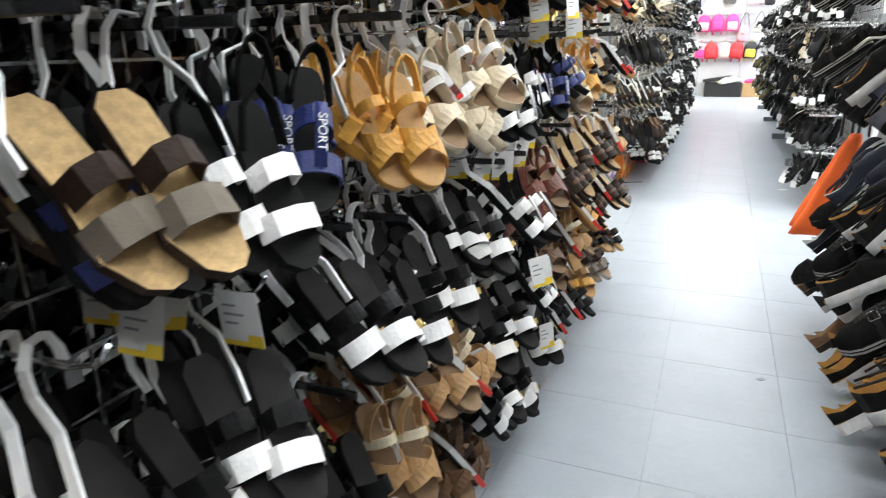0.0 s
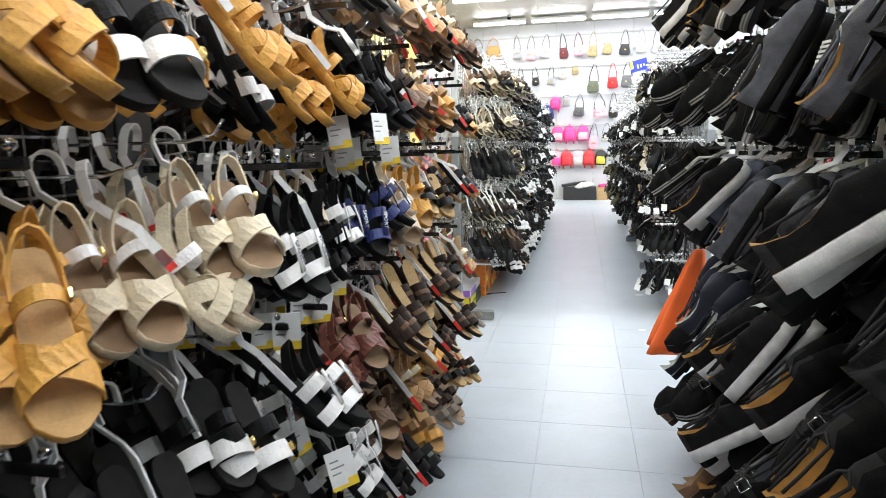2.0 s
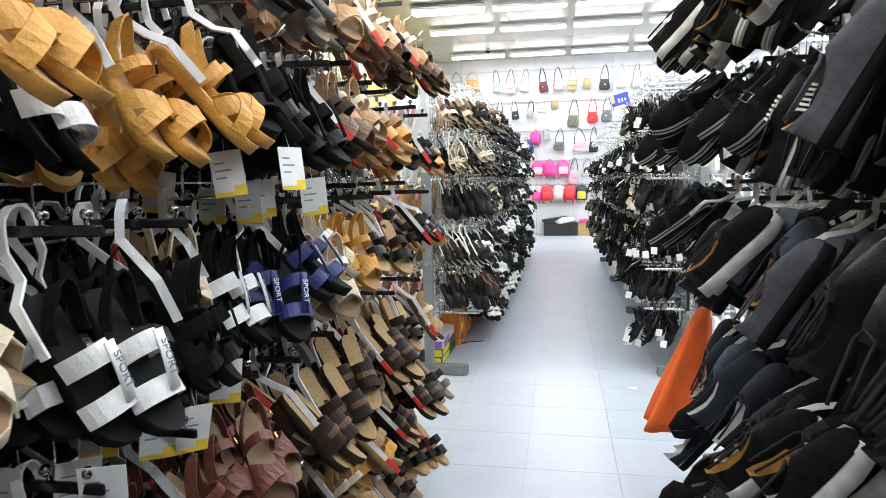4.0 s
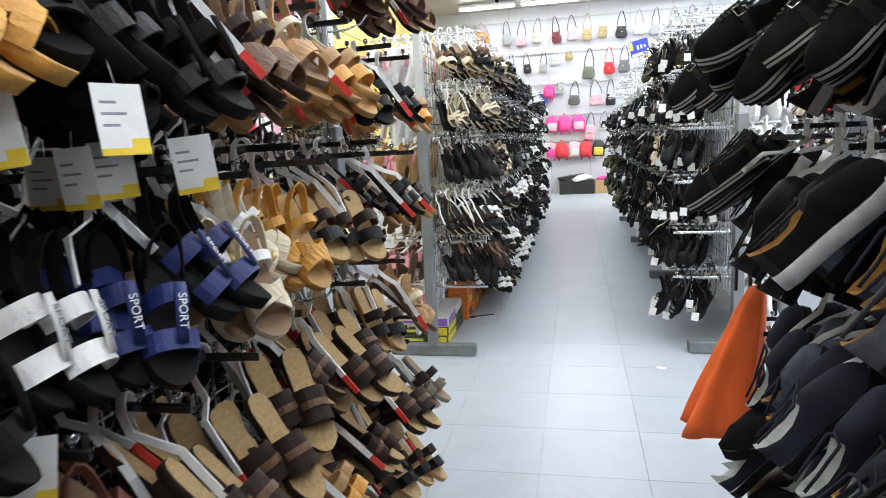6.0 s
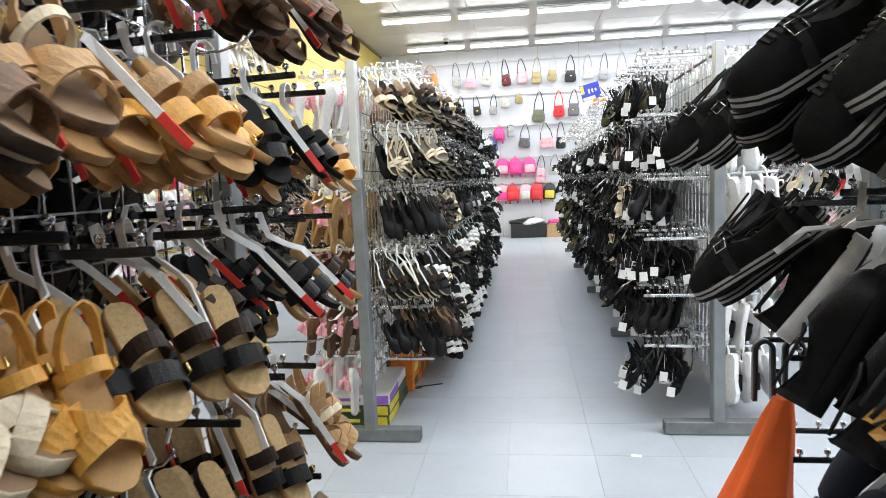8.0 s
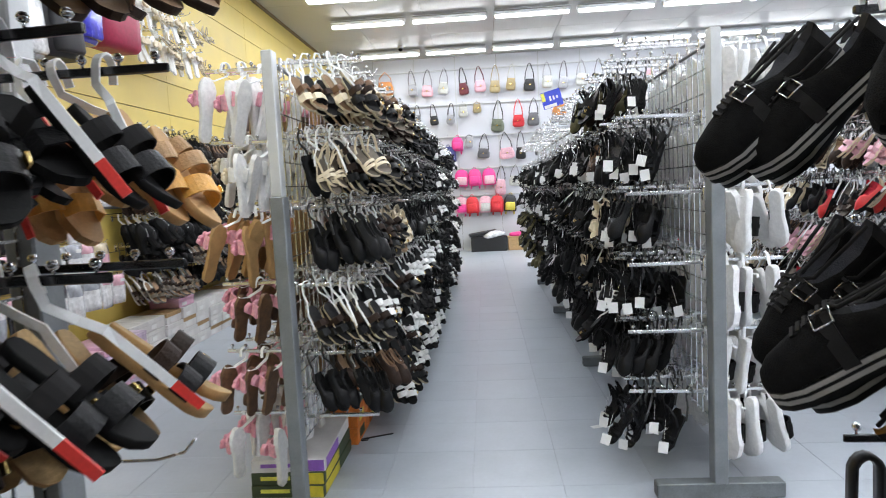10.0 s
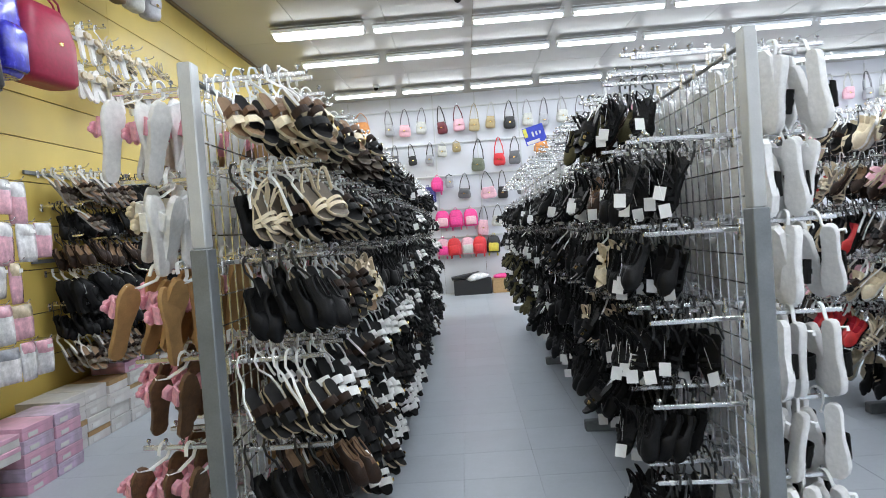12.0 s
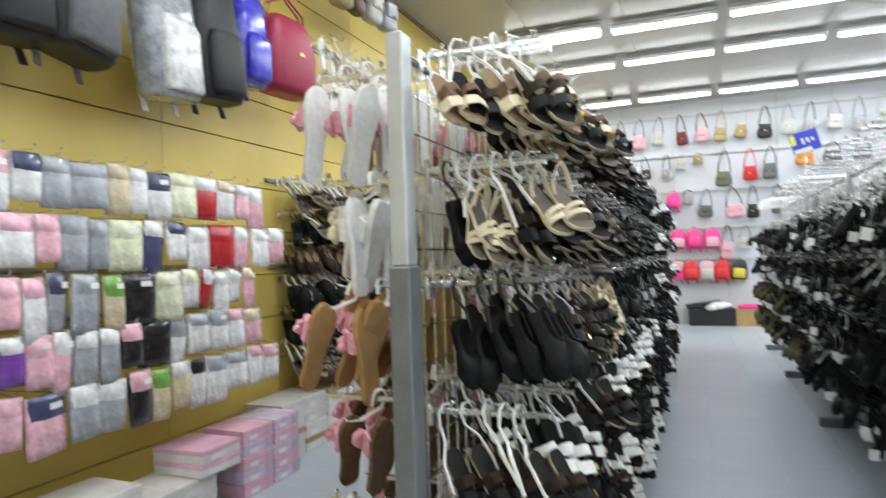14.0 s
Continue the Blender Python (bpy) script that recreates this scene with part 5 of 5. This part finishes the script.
SHADE = {"bag_silver": "silver grey", "bag_grey": "grey", "bag_pale": "pale cream", "bag_maroon": "maroon", "bag_pink": "pink", "bag_tan": "tan", "bag_yellow": "yellow and pale", "bag_black": "black", "bag_olive": "olive green", "bag_red": "red", "bag_orange": "orange brown", "bag_wine": "wine red", "bag_hot_pink": "hot pink", "bag_navy": "navy blue", "bag_blue": "blue"}
for k in range(33):
    b, st = ROW1[k] if k < 11 else (("bag_pale", "bag_silver"), ("bag_pale", "bag_pale"), ("bag_pink", "bag_pale"), ("bag_silver", "bag_grey"))[k % 4]
    x = -0.77 + 0.375 * k
    if x > XE - 0.4:
        break
    w = 0.25 + 0.025 * ((k * 5) % 3)
    shoulder_bag(pose(x, BACK_Y, 4.07), w, 0.25 + 0.03 * ((k * 3) % 3), 0.13, 0.30 + 0.04 * (k % 2), b, st, f"{SHADE[b]} shoulder bag hung on the white back wall")
    bag_hook(x, 4.065)
shoulder_bag(pose(-1.35, BACK_Y, 4.07), 0.42, 0.30, 0.12, 0.20, "bag_orange", "bag_orange", "tan carry bag hung on the white back wall", False, False)
shoulder_bag(pose(-1.75, BACK_Y, 4.07), 0.36, 0.26, 0.12, 0.22, "bag_silver", "bag_grey", "silver grey shoulder bag hung on the white back wall")
ROW2 = [(-0.67, "bag_grey", 0.20, 0.20, 0.22), (-0.33, "bag_black", 0.22, 0.20, 0.26), (0.10, "bag_silver", 0.22, 0.20, 0.26), (0.36, "bag_pale", 0.24, 0.22, 0.10), (0.66, "bag_tan", 0.22, 0.18, 0.06), (1.14, "bag_olive", 0.34, 0.28, 0.40), (1.57, "bag_red", 0.30, 0.26, 0.34), (1.92, "bag_grey", 0.30, 0.28, 0.32)]
ROW2 += [(2.5 + 0.44 * k, ("bag_orange", "bag_grey", "bag_grey", "bag_red", "bag_pale", "bag_silver")[k % 6], 0.36, 0.24, 0.16) for k in range(11)]
ROW2 += [(7.5 + 0.56 * k, ("bag_orange", "bag_grey", "bag_grey", "bag_black", "bag_red", "bag_black", "bag_pale")[k % 7], 0.52, 0.30, 0.22) for k in range(8)]
for x, b, w, h, dr in ROW2:
    shoulder_bag(pose(x, BACK_Y, 3.31), w, h, 0.12, dr, b, "bag_black" if b not in ("bag_red", "bag_pale", "bag_tan") else b, f"{SHADE[b]} shoulder bag on the second rail of the back wall")
    bag_hook(x, 3.305)
for x, b, w, h, dr in [(1.75 - 1.75, "bag_silver", 0.22, 0.24, 0.05), (0.80, "bag_grey", 0.32, 0.22, 0.32), (1.24, "bag_pink", 0.40, 0.24, 0.34), (1.60, "bag_black", 0.26, 0.26, 0.34), (2.0, "bag_grey", 0.3, 0.24, 0.3)]:
    shoulder_bag(pose(x + (0.46 if x == 0 else 0), BACK_Y, 2.60), w, h, 0.12, dr, b, "bag_black", f"{SHADE[b]} shoulder bag on the third rail of the back wall")
    bag_hook(x + (0.46 if x == 0 else 0), 2.595)
backpack(pose(0.20, BACK_Y, 2.60), 0.26, 0.30, 0.13, "bag_hot_pink", "bag_hot_pink", "hot pink backpack on the white back wall")
backpack(pose(-0.02, BACK_Y, 2.40), 0.32, 0.34, 0.15, "bag_navy", "bag_navy", "navy blue backpack on the white back wall")
for x in (0.20, -0.02):
    bag_hook(x, 2.595)
for x, b, p2 in [(0.26, "bag_hot_pink", "bag_pink"), (0.54, "bag_hot_pink", "bag_hot_pink"), (0.86, "bag_hot_pink", "bag_pink")]:
    backpack(pose(x, BACK_Y, 1.87), 0.30, 0.36, 0.14, b, p2, "pink children's backpack on the white back wall")
    bag_hook(x, 1.865)
shoulder_bag(pose(1.15, BACK_Y, 1.87), 0.28, 0.34, 0.12, 0.30, "bag_pink", "bag_black", "pink bag with black straps on the back wall")
shoulder_bag(pose(1.46, BACK_Y, 1.87), 0.28, 0.22, 0.12, 0.24, "bag_pale", "bag_grey", "pale cream shoulder bag on the fourth rail")
for x in (1.15, 1.46):
    bag_hook(x, 1.865)
for x, b, p2, nm in [(0.22, "bag_pink", "bag_hot_pink", "pink"), (0.46, "bag_red", "bag_red", "bright red"), (0.76, "bag_pink", "bag_pale", "pink and white"), (1.03, "bag_red", "bag_red", "bright red"), (1.33, "bag_black", "bag_yellow", "black and yellow")]:
    backpack(pose(x, BACK_Y - (0.04 if b == "bag_red" else 0), 1.26), 0.29, 0.36, 0.15, b, p2, f"{nm} children's backpack on the lowest rail")
    bag_hook(x, 1.255)
for k in range(14):
    x = 1.9 + 0.42 * k
    b = ("bag_silver", "bag_grey", "bag_pale", "bag_black")[k % 4]
    shoulder_bag(pose(x + 0.4, BACK_Y, 2.60), 0.32, 0.24, 0.12, 0.28, b, "bag_grey", f"{SHADE[b]} shoulder bag on the third rail of the back wall")

# goods on the floor by the back wall
bx = thing("open_box", "black open carton with goods on the floor", "box", "", pose(0.80, 19.78, 0))
part("body", Geo().bbox((0, 0, 0.16), (0.80, 0.40, 0.32), "carton_black", 0.006), bx)
part("lid", Geo().bbox((-0.08, 0.05, 0.39), (0.62, 0.32, 0.06), "carton_black", 0.006), bx, "", pose(0, 0, 0.02, 0, -8, 4))
solo("crumpled_bag", rounded(0.5, 0.30, [(0.0, 0.8, 0.8), (0.05, 1, 1), (0.10, 0.6, 0.7), (0.13, 0.3, 0.3)], "film_white"), "crumpled white plastic bag lying on the black carton", "plastic bag", "", pose(0.92, 19.68, 0.322, 4, -10, 12))
kb = thing("carton", "brown cardboard carton on the floor by the wall", "carton", "", pose(1.46, 19.80, 0))
part("body", Geo().bbox((0, 0, 0.14), (0.48, 0.34, 0.28), "carton_kraft", 0.004), kb)
part("lid", Geo().bbox((0, 0, 0.285), (0.49, 0.35, 0.04), "carton_kraft", 0.004), kb)
solo("folded_bag", rounded(0.42, 0.22, [(0.0, 0.9, 0.9), (0.03, 1, 1), (0.07, 0.9, 0.8), (0.09, 0.4, 0.5)], "bag_hot_pink"), "folded hot pink bag on a brown carton", "bag", "", pose(1.46, 19.78, 0.306, 0, 0, 8))

# bags on the yellow wall
WB = "bags on the yellow wall"


def wall_bag(fn, y, z, *a):
    fn(pose(XW + 0.42, y, z, 0, 0, 90), *a)
    part("hook", Geo().tube([(XW, y, z + 0.012), (XW + 0.44, y, z + 0.006), (XW + 0.46, y, z + 0.03)], 0.005, "wire_chrome", 5), wall_w)


wall_bag(backpack, 8.02, 3.26, 0.39, 0.74, 0.22, "bag_black", "bag_black", "large black backpack hung high on the yellow wall", WB)
wall_bag(backpack, 8.38, 3.24, 0.39, 0.78, 0.22, "bag_black", "bag_black", "large black backpack hung high on the yellow wall", WB)
wall_bag(backpack, 8.81, 3.26, 0.39, 0.80, 0.22, "bag_black", "bag_grey", "large black and grey backpack on the yellow wall", WB)
wall_bag(backpack, 9.29, 3.26, 0.41, 0.86, 0.19, "film_grey", "film_white", "grey backpack in clear plastic on the yellow wall", WB)
wall_bag(backpack, 9.67, 3.24, 0.35, 0.78, 0.20, "bag_black", "bag_black", "black backpack with dangling straps on the yellow wall", WB)
wall_bag(backpack, 10.04, 3.26, 0.33, 0.61, 0.19, "bag_blue", "bag_blue", "blue backpack wrapped in glossy plastic on the yellow wall", WB)
wall_bag(shoulder_bag, 10.48, 3.35, 0.62, 0.56, 0.28, 0.16, "bag_wine", "bag_wine", "wine red tote bag hung on the yellow wall", False, True, WB)
for y, z, b, nm in [(11.55, 4.0, "brown_leather", "brown"), (11.85, 4.02, "bag_pale", "pale"), (12.15, 4.04, "bag_silver", "silver grey"), (11.25, 3.95, "bag_tan", "tan")]:
    wall_bag(shoulder_bag, y, z, 0.30, 0.26, 0.14, 0.14, b, b, f"{nm} shoulder bag hung high on the yellow wall", True, True, WB)
wr2 = thing("wall_rack", "chrome arms high on the yellow wall with pale sandals", "wall rack", "", pose(XW, 11.7, 0))
part("wall_bar", Geo().bbox((0.012, 0, 3.32), (0.02, 1.5, 0.03), "post_light", 0.003), wr2)
part("wall_bar", Geo().bbox((0.012, 0, 3.02), (0.02, 1.5, 0.03), "post_light", 0.003), wr2)
fill(wr2, XW + 0.02, 11.15, 12.40, 1, lambda li, y: "flat_cream" if int(y * 5) % 2 else "plush_white", "pale sandals on the wall", 0, ymin=99, per=2, levels=[3.30, 3.0], miss=0.3)

# ---------------------------------------------------------------- things around the racks
# cartons below the long rack
for k in range(3):
    lid = ("carton_yellow", "carton_yellow", "carton_purple")[k]
    t = thing("carton", ("dark green carton with yellow corner under the rack", "dark green carton with yellow corner under the rack", "purple and white carton on the stack under the rack")[k], "carton", "cartons under the rack", pose(-0.23, 8.55, 0.062 * k, 0, 0, -1 + k))
    part("body", Geo().bbox((0, 0, 0.031), (0.35, 0.56, 0.060), "carton_green" if k < 2 else "carton_white", 0.003), t)
    part("print", Geo().box((0.12, -0.2805, 0.031), (0.10, 0.002, 0.052), lid), t, "bright printed corner")
    part("print", Geo().box((-0.06, -0.2805, 0.034), (0.14, 0.002, 0.018), "sign_yellow" if k < 2 else "carton_purple"), t, "printed band")
    part("print", Geo().box((0.1755, -0.12, 0.031), (0.002, 0.26, 0.046), lid), t, "bright printed side")
for k, y in enumerate((9.05, 9.40, 9.75)):
    for q in range(3 if k < 2 else 2):
        t = thing("carton", "orange printed shoe carton under the rack", "carton", "cartons under the rack", pose(-0.17, y, 0.095 * q, 0, 0, (k * 2 + q) % 3 - 1))
        part("body", Geo().bbox((0, 0, 0.046), (0.30, 0.33, 0.092), "carton_orange", 0.003), t)
        part("print", Geo().box((0.151, -0.05, 0.046), (0.002, 0.12, 0.05), "carton_yellow" if (k + q) % 2 else "carton_green"), t, "printed patch")
solo("cloth_bag", rounded(0.32, 0.34, [(0.0, 0.8, 0.8), (0.06, 1, 1), (0.18, 0.9, 0.9), (0.24, 0.5, 0.5)], "bag_wine"), "dark red cloth bag on the floor under the rack", "bag", "", pose(0.0, 10.22, 0.0))

# dropped hanger and scraps on the floor
hg = Geo().sweep([(-0.05, -0.03, 0.004), (-0.08, -0.03, 0.004), (-0.09, -0.02, 0.004), (-0.08, -0.006, 0.004), (-0.03, 0, 0.004), (0.10, 0.012, 0.004)], (0, 0, 1), 0.006, 0.010, "hanger_black")
solo("plastic_hanger", hg, "black plastic shoe hanger dropped on the floor", "hanger", "", pose(0.06, 8.99, 0, 0, 0, 18))
solo("paper_scrap", Geo().bbox((0, 0, 0.0012), (0.07, 0.04, 0.002), "card_white", 0.0006), "small white paper scrap on the floor", "paper", "", pose(1.33, 9.06, 0, 0, 0, 20))
solo("paper_scrap", Geo().bbox((0, 0, 0.0012), (0.05, 0.03, 0.002), "card_white", 0.0006), "small white paper scrap on the floor", "paper", "", pose(1.25, 7.92, 0, 0, 0, -15))
solo("paper_scrap", Geo().bbox((0, 0, 0.0012), (0.03, 0.02, 0.002), "ink_grey", 0.0006), "small grey paper scrap on the floor", "paper", "", pose(0.99, 5.35, 0, 0, 0, 40))

# orange fabric bag hung at the end of the near rack
ob = thing("fabric_bag", "bright orange fabric bag hung from a rack arm", "bag", "", pose(1.345, 6.42, 0.0))
cl = Geo()
rings = []
for k in range(11):
    t = k / 10
    z = 0.82 - 0.49 * t
    cx, w, d = 0.01 - 0.11 * t, 0.045 + 0.185 * t ** 0.8, 0.045 + 0.13 * t
    ring = []
    for q in range(28):
        a = 2 * math.pi * q / 28
        fold = 1 + 0.15 * math.sin(5 * a + 2.0 * t) * (0.4 + t) + 0.06 * math.sin(9 * a - 4 * t)
        ring.append((cx + w / 2 * math.cos(a) * fold, d / 2 * math.sin(a) * fold, z + 0.012 * math.sin(3 * a) * t))
    rings.append(ring)
cl.loft(rings[::-1], "orange_cloth", True, True)
part("cloth", cl, ob)
for dx in (-0.03, 0.04):
    part("handle", Geo().sweep([(dx + 0.022 * math.cos(math.pi * q / 8), 0.02, 0.925 + 0.030 * math.sin(math.pi * q / 8) - (0.12 if q in (0, 8) else 0)) for q in range(9)], (0, 1, 0), 0.018, 0.010, "hanger_black", True), ob, "black carrying handle")

# price sign over the far rack
sg = thing("price_sign", "blue, yellow and white price sign above the rack", "sign", "", pose(XR + 0.06, 14.9, 0))
part("stem", Geo().tube([(0, 0, 1.94), (0, 0, 2.52)], 0.006, "wire_chrome", 6), sg)
board = part("board", Geo().bbox((0, 0, 0), (0.29, 0.012, 0.24), "sign_blue", 0.003), sg, "", pose(0, -0.014, 2.62, 0, -14, 0))
part("print", Geo().box((-0.115, -0.008, 0.05), (0.05, 0.003, 0.12), "sign_yellow"), board, "yellow corner")
part("print", Geo().box((-0.04, -0.008, -0.092), (0.18, 0.003, 0.045), "card_white"), board, "white strip")
for k in range(3):
    part("print", Geo().box((-0.02 + 0.05 * k, -0.008, 0.01), (0.025, 0.003, 0.07 - 0.015 * k), "card_white"), board, "white figure stroke")

# small dome cameras on the ceiling
for x, y in ((-0.82, 18.7), (0.85, 14.2)):
    sc = thing("security_camera", "small dark dome camera on the ceiling", "camera", "dome cameras", pose(x, y, ZC))
    part("base", Geo().tube([(0, 0, 0.0), (0, 0, -0.05)], 0.055, "lamp_white", 12), sc)
    part("dome", Geo().ball((0, 0, -0.055), 0.048, "black_rubber", 12, 8), sc)

# ---------------------------------------------------------------- floor tiles, last
PITCH = 0.42
tile_g = Geo().bbox((0, 0, 0), (PITCH - 0.0014, PITCH - 0.0014, 0.008), "tile", 0.0005)
tile_me = tile_g.mesh("tile")
tx0, ty0 = 0.21 - PITCH * 7, 7.5 - PITCH * 22
rest = []
for i in range(36):
    for j in range(54):
        x, y = tx0 + PITCH * (i + 0.5), ty0 + PITCH * (j + 0.5)
        if not (XW - 0.1 < x < XE + 0.1 and YS - 0.1 < y < YN):
            continue
        m = pose(x, y, -0.004)
        if -0.25 < x < 1.7 and 3.0 < y < 20.0 or -2.2 < x < -0.2 and 6.6 < y < 11.5:
            part("tile", tile_me, floor, "", m)
        else:
            rest.append((tile_g, m))
merged("tile", rest, "", floor)
